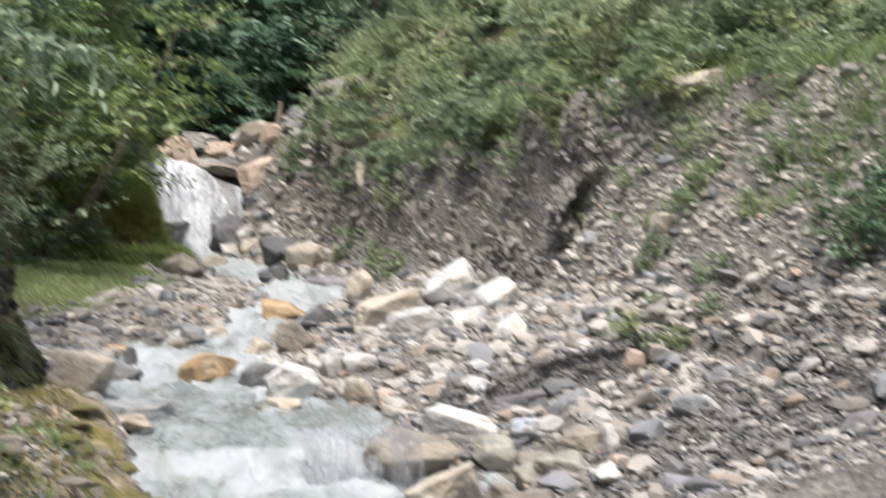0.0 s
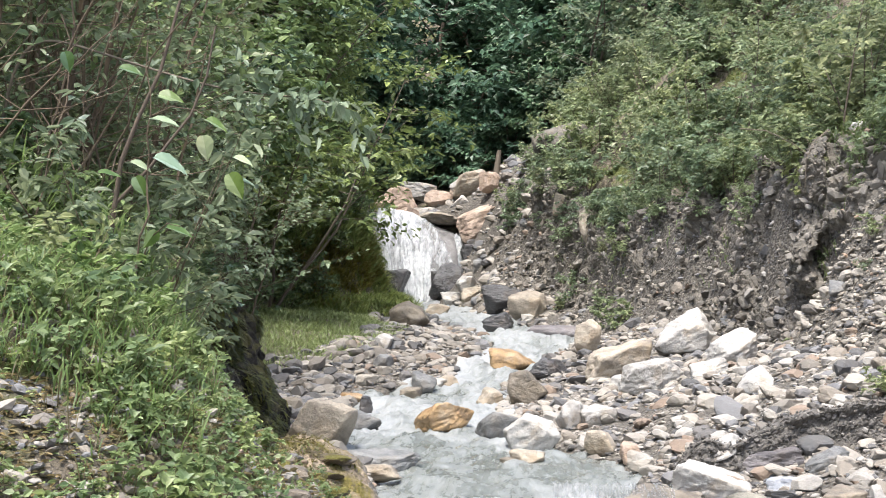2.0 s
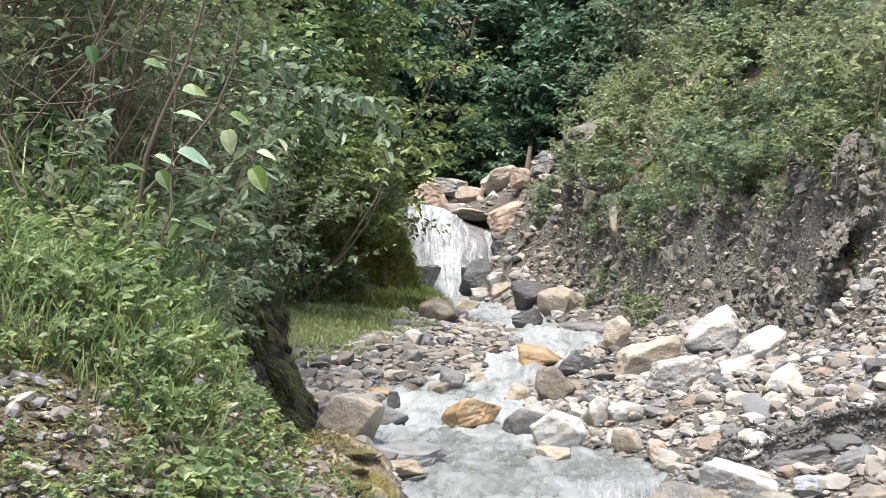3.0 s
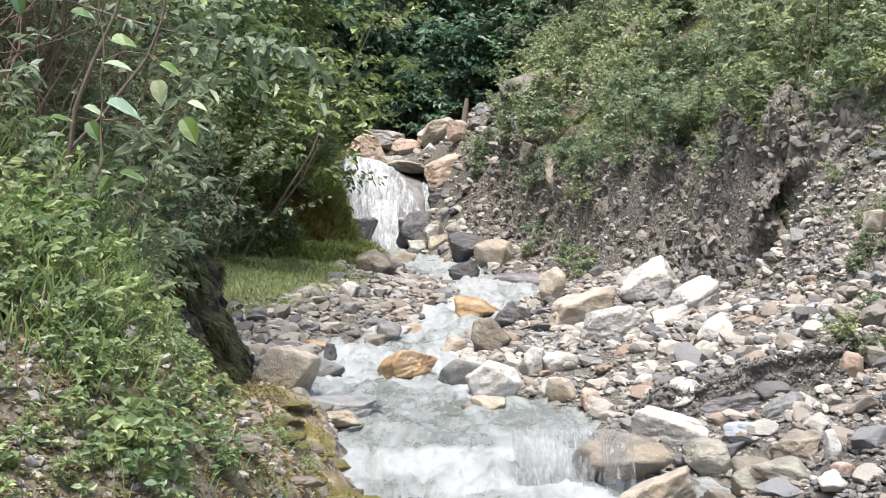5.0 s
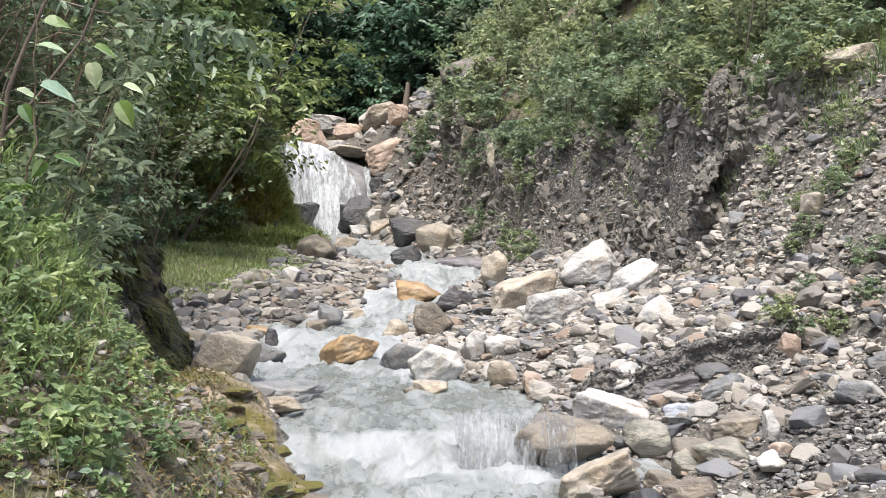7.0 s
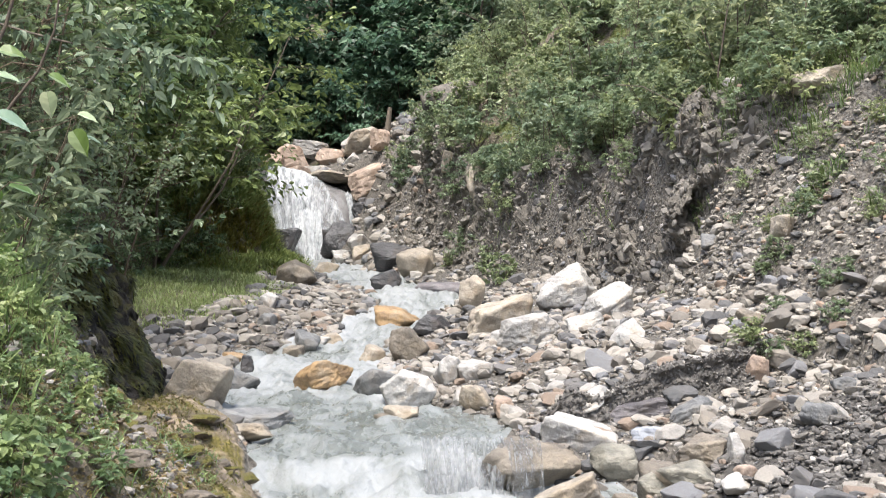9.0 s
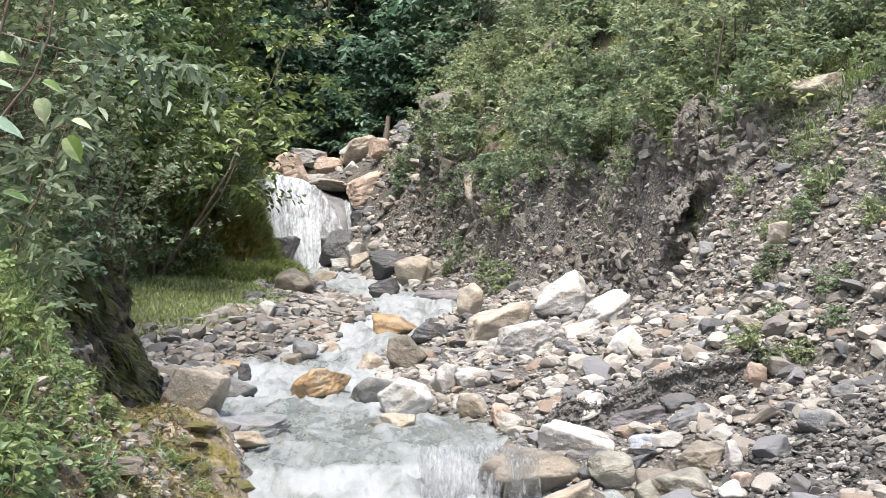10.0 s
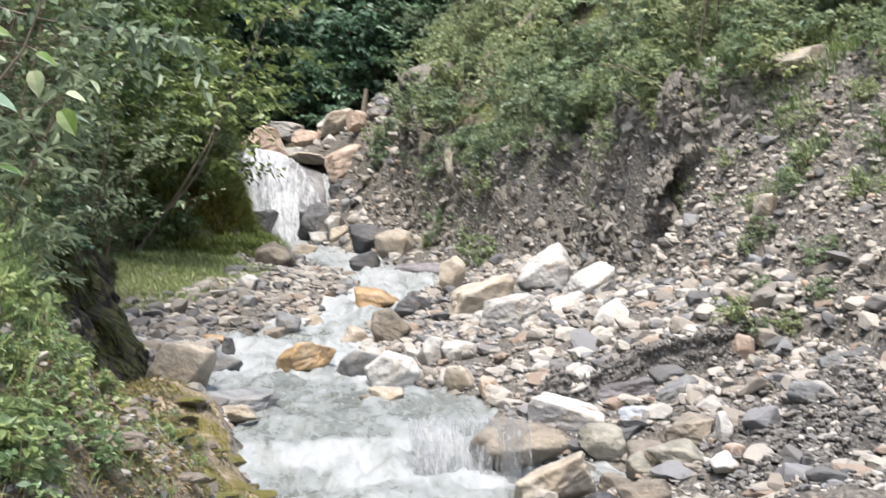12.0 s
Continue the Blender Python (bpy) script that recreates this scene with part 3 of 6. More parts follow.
def rock_shape(seed, divisions, facets=11, sharp=60.0, rough=0.05, lumps=0.05):
    """A broken, slightly worn stone of unit half-sizes."""
    r = np.random.RandomState(seed)
    v, f = BALLS[divisions]
    n = r.normal(size=(facets, 3))
    d = r.uniform(0.62 if facets < 12 else 0.5, 0.95, facets)
    if facets < 12:
        # blocks broken along three rough cleavage directions
        n = np.concatenate([n / np.linalg.norm(n, axis=1)[:, None], np.concatenate([np.eye(3), -np.eye(3)]) + r.normal(0, 0.34, (6, 3))])
        d = np.concatenate([d, r.uniform(0.6, 0.9, 6)])
    n /= np.linalg.norm(n, axis=1)[:, None]
    reach = np.clip(v @ n.T, 1e-3, None) / d
    reach = np.concatenate([reach, np.full((len(v), 1), 0.8)], 1)
    rad = 1 / (reach**sharp).sum(1) ** (1 / sharp)
    o = r.uniform(0, 50, 3)
    rad = rad * (1 + lumps * vnoise(v[:, 0] * 1.4 + o[0], v[:, 1] * 1.4 + o[1], v[:, 2] * 1.4 + o[2]))
    if divisions > 2:
        rad = rad * (1 + rough * fbm(v[:, 0] * 3.5 + o[1], v[:, 1] * 3.5 + o[2], v[:, 2] * 6 + o[0], 4))
    p = v * rad[:, None]
    if divisions > 2:
        p = p + 0.05 * rough * 10 * np.abs(fbm(v[:, 0] * 8 + o[2], v[:, 1] * 8 + o[0], v[:, 2] * 8 + o[1], 3))[:, None] * v
    p = p / np.abs(p).max(0)
    return p, f


def boulder(name, label, x, y, z, wide, high, deep, mat, seed, turn=0.0, tilt=0.0, facets=10, divisions=4, sharp=44.0, lumps=0.06):
    """A boulder whose foot is at x, y, z; wide, high and deep are its whole sizes."""
    broken = y > 31 and wide < 1.5
    p, f = rock_shape(seed, divisions, 5 if broken else facets, 120.0 if broken else sharp, 0.10 if lumps < 0.1 else 0.16, lumps)
    p = p * (wide / 2, deep / 2, high / 2)
    ob = new(name, mesh_of(name, p, f, mat, divisions > 3 and not broken))
    ob.matrix_world = Matrix.Translation((x, y, z + high * 0.34)) @ Euler((0.0, radians(tilt), radians(turn))).to_matrix().to_4x4()
    return tagged(ob, label, "boulder", "boulders along the stream")


def scattered(shapes, places, sizes, spins, lean=0.25):
    """Joins many small stones into one list of vertices and faces."""
    r = np.random.RandomState(len(places))
    vs, fs, base = [], [], 0
    tips = r.normal(0, lean, (len(places), 2))
    for k, (pl, sz, sp) in enumerate(zip(places, sizes, spins)):
        v, f = shapes[k % len(shapes)]
        turn = np.array(Euler((tips[k, 0], tips[k, 1], sp)).to_matrix())
        vs.append((v * sz) @ turn.T + pl)
        fs.append(f + base)
        base += len(v)
    return np.concatenate(vs), np.concatenate(fs)


# ---- boulders ----
boulder("boulder", "large white marble boulder on the gravel bar", 1.79, 16.20, 0.97, 0.73, 0.63, 0.62, M_WHITE, 100, -15, -18, 9, 5)
boulder("boulder", "rounded grey boulder at the foot of the bank", 2.41, 16.67, 1.29, 0.35, 0.23, 0.30, M_GREY, 101, -8, 0, 14, 4)
boulder("boulder", "upright tan boulder standing in the stream edge", 0.76, 18.63, 0.93, 0.40, 0.62, 0.37, M_TAN, 102, -1, 0, 9, 4)
boulder("boulder", "broad tan boulder beside the stream", 0.94, 16.03, 0.71, 0.93, 0.49, 0.70, M_TAN, 103, 6, -12, 11, 5)
boulder("boulder", "white leaning slab on the gravel bar", 2.02, 14.10, 0.94, 0.63, 0.40, 0.48, M_WHITE, 104, 13, -24, 8, 5)
boulder("boulder", "low white slab on the gravel bar", 1.68, 13.36, 0.84, 0.40, 0.24, 0.35, M_WHITE, 105, -10, -8, 9, 4)
boulder("boulder", "pale grey layered boulder on the gravel bar", 1.18, 13.71, 0.70, 0.72, 0.40, 0.55, M_WHITE, 106, -3, -15, 10, 5)
boulder("boulder", "flat whitish boulder on the gravel bar", 1.03, 14.49, 0.65, 0.46, 0.24, 0.40, M_WHITE, 107, 4, 0, 10, 4)
boulder("boulder", "cream boulder on the gravel bar", 1.87, 11.77, 0.81, 0.41, 0.26, 0.31, M_WHITE, 108, 11, -20, 9, 4)
boulder("boulder", "ochre stained boulder in the stream", -0.32, 18.84, 0.68, 0.73, 0.37, 0.62, M_ORANGE, 109, -12, 6, 10, 4)
boulder("boulder", "dark wet boulder in the stream", 0.18, 17.37, 0.65, 0.58, 0.31, 0.50, M_DARK, 110, -5, 10, 8, 4)
boulder("boulder", "slanting greenish brown boulder in the stream", -0.09, 15.48, 0.44, 0.50, 0.48, 0.43, M_BROWN, 111, 2, 28, 8, 4)
boulder("boulder", "white wedge shaped boulder beside the pool", -0.05, 11.94, 0.29, 0.50, 0.40, 0.43, M_WHITE, 112, 9, -20, 8, 5)
boulder("boulder", "blue-grey boulder beside the pool", -0.35, 12.67, 0.30, 0.48, 0.36, 0.41, M_GREY, 113, -14, -8, 9, 4)
boulder("boulder", "ochre boulder washed by the rapids", -0.89, 13.33, 0.30, 0.64, 0.37, 0.55, M_ORANGE, 114, -7, -16, 9, 5)
boulder("boulder", "smooth grey boulder washed by the rapids", -1.71, 13.27, 0.30, 0.46, 0.31, 0.40, M_GREY, 115, 0, 0, 16, 4)
boulder("boulder", "small tan boulder at the edge of the pool", -0.06, 10.76, 0.28, 0.29, 0.19, 0.25, M_TAN, 116, 7, -8, 9, 4)
boulder("boulder", "pale tan boulder at the rapids", -0.48, 15.93, 0.38, 0.37, 0.30, 0.32, M_TAN, 117, 14, 10, 9, 4)
boulder("boulder", "purplish dark slate slab on gravel", 1.69, 9.92, 0.34, 0.57, 0.27, 0.33, M_SLATE, 118, -9, -8, 8, 5)
boulder("boulder", "grey layered slab on gravel", 2.00, 9.62, 0.37, 0.40, 0.24, 0.23, M_GREY, 119, -2, -16, 9, 5)
boulder("boulder", "white and tan boulder at the water edge", 1.15, 9.55, 0.19, 0.61, 0.35, 0.40, M_WHITE, 120, 5, 8, 10, 5)
boulder("boulder", "wet brown boulder under a thin fall of water", 0.77, 8.95, 0.04, 0.70, 0.42, 0.40, M_BROWN, 121, 12, 2, 14, 5)
boulder("boulder", "tan boulder at the water edge", 0.93, 8.09, -0.02, 0.54, 0.33, 0.41, M_TAN, 122, -11, -26, 8, 5)
boulder("boulder", "rough grey boulder at the water edge", 1.38, 8.99, 0.11, 0.35, 0.30, 0.26, M_OLIVEROCK, 123, -4, 0, 11, 4)
boulder("boulder", "small pale blue stone block", 1.64, 9.31, 0.29, 0.24, 0.14, 0.21, M_BLUE, 124, 3, -5, 7, 4)
boulder("boulder", "brown boulder among gravel", 1.57, 8.50, 0.09, 0.23, 0.23, 0.20, M_BROWN, 125, 10, 5, 10, 4)
boulder("boulder", "dark brown boulder among gravel", 1.92, 8.82, 0.20, 0.36, 0.25, 0.28, M_BROWN, 126, -13, -14, 9, 5)
boulder("boulder", "white slab on gravel", 1.32, 9.99, 0.42, 0.35, 0.20, 0.27, M_WHITE, 127, -6, -22, 8, 4)
boulder("boulder", "upright white boulder among cobbles", 0.33, 12.60, 0.41, 0.27, 0.35, 0.23, M_WHITE, 128, 1, 8, 9, 4)
boulder("boulder", "pale boulder among cobbles", 0.58, 12.53, 0.46, 0.36, 0.25, 0.31, M_WHITE, 129, 8, 0, 9, 4)
boulder("boulder", "tan boulder among cobbles", 0.54, 11.51, 0.29, 0.30, 0.28, 0.26, M_TAN, 130, -15, 20, 9, 4)
boulder("boulder", "pinkish boulder among cobbles", 0.74, 11.02, 0.30, 0.22, 0.20, 0.19, M_PINK, 131, -8, 0, 9, 4)
boulder("boulder", "tan boulder at the bend of the stream", -0.03, 24.97, 1.31, 0.77, 0.69, 0.59, M_TAN, 132, -1, -18, 9, 4)
boulder("boulder", "dark wet boulder with a flat top in the stream", -0.56, 23.36, 1.11, 0.61, 0.44, 0.53, M_DARK, 133, 6, 0, 9, 4)
boulder("boulder", "flat grey slab in the water", -1.20, 10.45, 0.27, 0.67, 0.23, 0.32, M_GREY, 134, 13, -4, 10, 5)
boulder("boulder", "low tan slab at the water edge", -1.17, 9.94, 0.26, 0.41, 0.16, 0.23, M_TAN, 135, -10, -2, 10, 5)
boulder("boulder", "brown boulder below the waterfall", -2.03, 22.85, 1.19, 0.73, 0.56, 0.55, M_BROWN, 136, -3, 0, 11, 4)
boulder("boulder", "tan rock at the foot of the waterfall", -1.91, 27.25, 1.33, 0.59, 0.42, 0.45, M_TAN, 137, 4, 0, 11, 4)
boulder("boulder", "pale tan stone on the scree", 3.26, 11.87, 1.74, 0.27, 0.25, 0.20, M_TAN, 138, 11, -24, 8, 4)
boulder("boulder", "rounded brown boulder on the scree", 2.66, 10.49, 1.01, 0.28, 0.19, 0.21, M_BROWN, 139, -12, 0, 14, 4)
boulder("boulder", "pinkish slab leaning on the cut bank", 2.53, 9.94, 0.64, 0.21, 0.29, 0.17, M_PINK, 140, -5, 10, 9, 4)
boulder("boulder", "broad tan rock on top of the bank", 4.08, 13.47, 3.21, 0.70, 0.29, 0.46, M_TAN, 141, 2, -8, 9, 5)
boulder("boulder", "white stone on the edge of the bank", 3.45, 14.62, 3.42, 0.24, 0.13, 0.18, M_WHITE, 142, 9, -4, 9, 4)
boulder("boulder", "tan rock in the overgrown bank", 1.07, 24.50, 2.80, 0.49, 0.85, 0.50, M_TAN, 143, -14, 12, 9, 4)
boulder("boulder", "tan rock in the overgrown bank", 0.60, 26.92, 3.43, 0.42, 0.50, 0.30, M_TAN, 144, -7, 5, 9, 4)
boulder("boulder", "white stone at the edge of the grass", -2.12, 19.40, 0.93, 0.30, 0.31, 0.23, M_WHITE, 145, 0, 0, 9, 4)
boulder("boulder", "grey stone in the eroded bank", 2.91, 13.33, 1.65, 0.23, 0.20, 0.18, M_GREY, 146, 7, 0, 9, 4)
boulder("boulder", "blue-grey slab standing in mud", 2.60, 8.51, 0.47, 0.34, 0.19, 0.16, M_GREY, 147, 14, 20, 8, 4)
boulder("boulder", "grey slab on gravel", 2.87, 8.97, 0.66, 0.19, 0.12, 0.11, M_GREY, 148, -9, 0, 9, 4)
boulder("boulder", "low brown stone in the pool", -0.13, 10.74, 0.28, 0.32, 0.10, 0.19, M_BROWN, 149, -2, 0, 9, 4)
boulder("boulder", "pale stone on the cobble bar", -1.33, 17.39, 0.51, 0.60, 0.19, 0.40, M_WHITE, 150, 5, 0, 9, 4)
boulder("boulder", "tan stone on the cobble bar", -1.09, 17.41, 0.52, 0.34, 0.22, 0.26, M_TAN, 151, 12, 0, 10, 4)
boulder("boulder", "grey stone on the cobble bar", -1.37, 16.93, 0.46, 0.34, 0.33, 0.26, M_GREY, 152, -11, 10, 9, 4)
boulder("boulder", "grey stone on the cobble bar", -1.98, 18.08, 0.73, 0.31, 0.24, 0.24, M_GREY, 153, -4, 0, 9, 4)
boulder("boulder", "reddish stone at the edge of the rapids", -2.11, 15.87, 0.40, 0.38, 0.19, 0.22, M_ORANGE, 154, 3, 6, 9, 4)
boulder("boulder", "dark wet stone at the edge of the rapids", -1.88, 15.16, 0.35, 0.20, 0.30, 0.18, M_DARK, 155, 10, 15, 8, 4)
boulder("boulder", "brown stone at the edge of the rapids", -1.49, 16.43, 0.42, 0.28, 0.20, 0.22, M_BROWN, 156, -13, 0, 10, 4)
boulder("boulder", "tall brown boulder at the foot of the mossy rock", -1.94, 12.01, 0.22, 0.58, 0.68, 0.49, M_TAN, 157, -6, 30, 6, 5)
boulder("boulder", "flat capstone beside the lip of the waterfall", -2.50, 36.0, 3.80, 1.38, 0.34, 1.30, M_TAN, 158, 1, 5, 9, 4)
boulder("boulder", "large pinkish boulder beside the waterfall", -1.28, 35.2, 3.34, 1.22, 1.02, 1.05, M_PINK, 159, 8, -14, 8, 4)
# added dark block: stands in for the deep shade under the pinkish boulder
boulder("boulder", "dark rock added in place of the shaded hollow beside the waterfall", -1.52, 34.75, 2.62, 0.62, 0.72, 0.5, M_DARK, 175, 20, 0, 8, 4)
boulder("boulder", "white block above the waterfall", -1.90, 36.69, 4.02, 0.79, 0.72, 0.68, M_WHITE, 160, -15, -18, 7, 4)
boulder("boulder", "tan boulder above the waterfall", -3.55, 37.62, 4.26, 1.17, 0.82, 1.00, M_PINK, 161, -8, -16, 8, 4)
boulder("boulder", "pale boulder above the waterfall", -3.17, 38.82, 4.70, 1.17, 0.69, 1.00, M_WHITE, 162, -1, 10, 8, 4)
boulder("boulder", "cream boulder above the waterfall", -2.57, 37.75, 4.27, 0.98, 0.69, 0.84, M_PINK, 163, 6, 10, 8, 4)
boulder("boulder", "peach coloured boulder above the waterfall", -1.66, 38.48, 4.59, 1.33, 0.76, 1.13, M_PINK, 164, 13, -20, 8, 4)
boulder("boulder", "grey-white boulder beside the waterfall", -0.75, 33.95, 2.71, 0.97, 0.74, 0.83, M_WHITE, 165, -10, -6, 9, 4)
boulder("boulder", "grey boulder below the waterfall", -1.10, 32.86, 2.32, 0.71, 0.58, 0.61, M_GREY, 166, -3, 0, 9, 4)
boulder("boulder", "pale stone below the waterfall", -1.52, 31.81, 1.93, 0.58, 0.47, 0.50, M_WHITE, 167, 4, 0, 9, 4)
boulder("boulder", "dark wet boulder at the foot of the waterfall", -2.11, 33.92, 1.71, 0.99, 1.14, 0.76, M_DARK, 168, 11, -10, 9, 4)
boulder("boulder", "smooth dark boulder at the foot of the waterfall", -3.46, 33.83, 1.65, 0.73, 1.17, 0.69, M_DARK, 169, -12, 20, 12, 4)
boulder("boulder", "white stone at the foot of the waterfall", -1.85, 32.20, 1.62, 0.56, 0.43, 0.48, M_WHITE, 170, -5, 0, 9, 4)
boulder("boulder", "pale stone at the foot of the waterfall", -1.34, 31.19, 1.71, 0.54, 0.46, 0.46, M_TAN, 171, 2, 0, 9, 4)
boulder("boulder", "large brown rock on top of the overgrown bank", 0.72, 29.6, 4.75, 1.55, 1.35, 1.2, M_EARTH, 172, 9, -22, 13, 5)
boulder("boulder", "long dark wet ledge along the stream edge", 0.55, 22.7, 0.98, 1.35, 0.36, 0.7, M_SLATE, 177, -4, -3, 7, 4)
boulder("boulder", "dark wet ledge below the bank", 1.25, 21.0, 1.05, 0.9, 0.34, 0.6, M_SLATE, 178, 8, 5, 7, 4)
boulder("boulder", "dark wet rock under the overgrown bank", -0.62, 27.2, 1.45, 0.85, 0.75, 0.7, M_DARK, 179, 14, 0, 9, 4)
boulder("boulder", "pale rock on the crest of the bank", -1.09, 35.70, 4.68, 0.62, 0.70, 0.47, M_PINK, 173, -14, 0, 9, 4)
boulder("boulder", "pale rock at the lip of the waterfall", -4.07, 37.04, 4.23, 0.67, 0.48, 0.58, M_PINK, 174, -7, 0, 9, 4)


# ---- waterfall: a fan over a rock dome and a narrow second drop ----
def fan(u, v, back=0.0):
    """The dome that the water runs over; u across, v from the lip down."""
    x = (-4.12 + 1.3 * u) * (1 - v**1.1) + (-4.05 + 2.35 * u) * v**1.1
    z = 4.22 - 0.30 * u * np.abs(u) * (1 - v) - 1.75 * v**1.6 - back * (1 - v) * 0.7
    y = 36.1 - 1.35 * v**0.65 - 0.3 * np.sin(np.clip(u, 0, 1) * math.pi) * (0.3 + 0.7 * v) + back * v + 0.5 * np.clip(u - 1, 0, 9) + 0.4 * np.clip(-u, 0, 9)
    return x, y, z


def fall_dome():
    u, v = np.meshgrid(np.linspace(-0.5, 1.25, 70), np.linspace(0, 1.55, 60))
    x, y, z = fan(u, np.minimum(v, 1), 0.16)
    z = z - 2.2 * np.clip(v - 1, 0, 1)
    y = y + 0.10 * fbm(u * 5, z * 2, 3.0, 5)
    z = z + 0.07 * fbm(u * 4, v * 6, 7.0, 4)
    me = mesh_of("rock_dome", np.stack([x, y, z], -1).reshape(-1, 3), grid_faces(70, 60), M_DOME)
    return tagged(new("rock_dome", me), "dark wet rock step behind the waterfall", "rock", kind="structure")


fall_dome()


def sheet(name, left, right, top, foot, lean, lip, seed, thin, bulge=0.25, dome=False, mat=None, curve=1.55):
    """Falling water between two x at the lip (left) and two at the foot (right); lean: metres that it runs forward."""
    u, v = np.meshgrid(np.linspace(0, 1, 80), np.linspace(0, 1, 90))
    if dome:
        x, y, z = fan(u, v)
    else:
        (tl, tr), (fl, fr) = (left, right)
        x = (tl + (tr - tl) * u) * (1 - v) + (fl + (fr - fl) * u) * v
        z = top + (foot - top) * v**curve
        y = lip - lean * v**0.62 - bulge * np.sin(u * math.pi) * (0.3 + 0.7 * v)
    size = abs(foot - top)
    x = x + 0.03 * size * vnoise(u * 9 + seed, v * 1.5, 0)
    y = y - size * (0.05 * np.abs(fbm(u * 11 + seed, v * 2.0, 1.0, 4)) + 0.03 * np.abs(vnoise(u * 30, v * 6, seed)))
    z = z + 0.02 * size * vnoise(u * 14, v * 10, seed + 2)
    me = mesh_of(name, np.stack([x, y, z], -1).reshape(-1, 3), grid_faces(80, 90), mat or M_FALL)
    fade = np.minimum(step(0, 0.1, u), step(0, 0.1, 1 - u)) * 0.5
    if not dome:
        fade = fade - 0.5 * (1 - step(0.0, 0.25, v + 0.05 * vnoise(u * 12, u * 0, seed)))
    if dome:
        fade = fade - 0.30 * step(0.9, 1.0, v + 0.06 * vnoise(u * 14, v * 0, 2)) * step(0.62, 0.8, u)
        fade = fade - 0.13 * step(0.58, 0.85, u) * step(0.05, 0.4, v) * step(1.02, 0.9, u) + 0.12 * step(0.88, 0.96, u) * step(0.1, 0.5, v)
    float_attribute(me, "froth", (thin + fade - 0.5).ravel())
    return me


waterfall = tagged(new("waterfall"), "white waterfall fanning over a dark rock step", "waterfall")
part("upper_fall", sheet("upper_fall", (0, 0), (0, 0), 4.2, 2.45, 1.3, 36.1, 3, 0.60, 0.25, True), waterfall)
part("lower_fall", sheet("lower_fall", (-3.4, -2.55), (-3.25, -2.42), 3.1, 1.6, 0.75, 35.0, 8, 0.64, 0.15), waterfall)
part("side_trickle", sheet("side_trickle", (-2.02, -1.86), (-1.85, -1.6), 3.5, 2.5, 0.5, 35.1, 5, 0.52, 0.02), waterfall)

small_fall = tagged(new("small_fall"), "thin clear strands of water spilling over a brown boulder", "waterfall")
for k, (a, b, c) in enumerate(((0.06, 0.40, 0.50), (0.34, 0.64, 0.48), (0.58, 0.88, 0.43))):
    part("strand", sheet("strand", (a, b), (a + 0.03, b + 0.02), 0.40, -0.03, 0.45, 9.12, 11 + k, c, 0.03, mat=M_SPILL, curve=2.2), small_fall)

# ---- loose stones ----
rs = np.random.RandomState(5)
COBBLES = [mesh_of("stone", rock_shape(400 + k, 4 if k < 7 else 3, 8 + k % 5, 40.0)[0] * (0.5, 0.5, 0.5), BALLS[4 if k < 7 else 3][1], M_STONE, False) for k in range(14)]


def on_bars(count, span, seed, keep):
    """Random places on the bare gravel, by rejection."""
    r = np.random.RandomState(seed)
    out = []
    while len(out) < count:
        x, y = r.uniform(span[0], span[1], 4000), r.uniform(span[2], span[3], 4000)
        ok = keep(x, y, r) & (soil_share(x, y) < 0.35)
        out.extend(zip(x[ok], y[ok]))
    return np.array(out[:count])


def bar_keep(x, y, r):
    inside = (x > water_left(y) + 0.05) & (x < water_right(y) - 0.05)
    tx, _ = toe_right(y)
    return (~inside) & (x < tx + 0.5) & (x < 0.47 * y) & (x > -0.34 * y) & ((mud_share(x, y) < 0.3) | ((y < 9.5) & (r.uniform(0, 1, len(x)) < 0.28)))


def face_keep(x, y, r):
    tx, _ = toe_right(y)
    cx, _ = crest_right(y)
    return (x > tx - 0.2) & (x < cx + 0.15) & (x < 0.48 * y)


near = on_bars(230, (-3.5, 3.6, 7.2, 19), 11, bar_keep)
scree = on_bars(70, (2.2, 5.2, 9.0, 15), 12, face_keep)
stones_at = np.concatenate([near, scree])
stones_z = ground_height(stones_at[:, 0], stones_at[:, 1])
for (x, y), z in zip(stones_at, stones_z):
    big = float(np.clip(rs.lognormal(-1.95, 0.42), 0.07, 0.36)) * (0.7 if x > toe_right(y)[0] else 1.0)
    ob = new("stone", COBBLES[rs.randint(7) + (0 if y < 10.5 else 7)])
    ob.parent = ground
    flat = rs.uniform(0.38, 0.7)
    ob.matrix_world = Matrix.LocRotScale((x, y, z + 0.16 * big * flat), Euler((rs.normal(0, 0.22), rs.normal(0, 0.25), rs.uniform(0, 6.3))), (big, big * rs.uniform(0.6, 0.95), big * flat))

PEBBLES = [rock_shape(500 + k, 1, 6, 30.0) for k in range(12)]
ROUGH_SHAPES = [rock_shape(580 + k, 1 + k % 2, 6, 50.0) for k in range(10)]
COBBLE_SHAPES = [rock_shape(540 + k, 2, 7, 50.0) for k in range(10)]


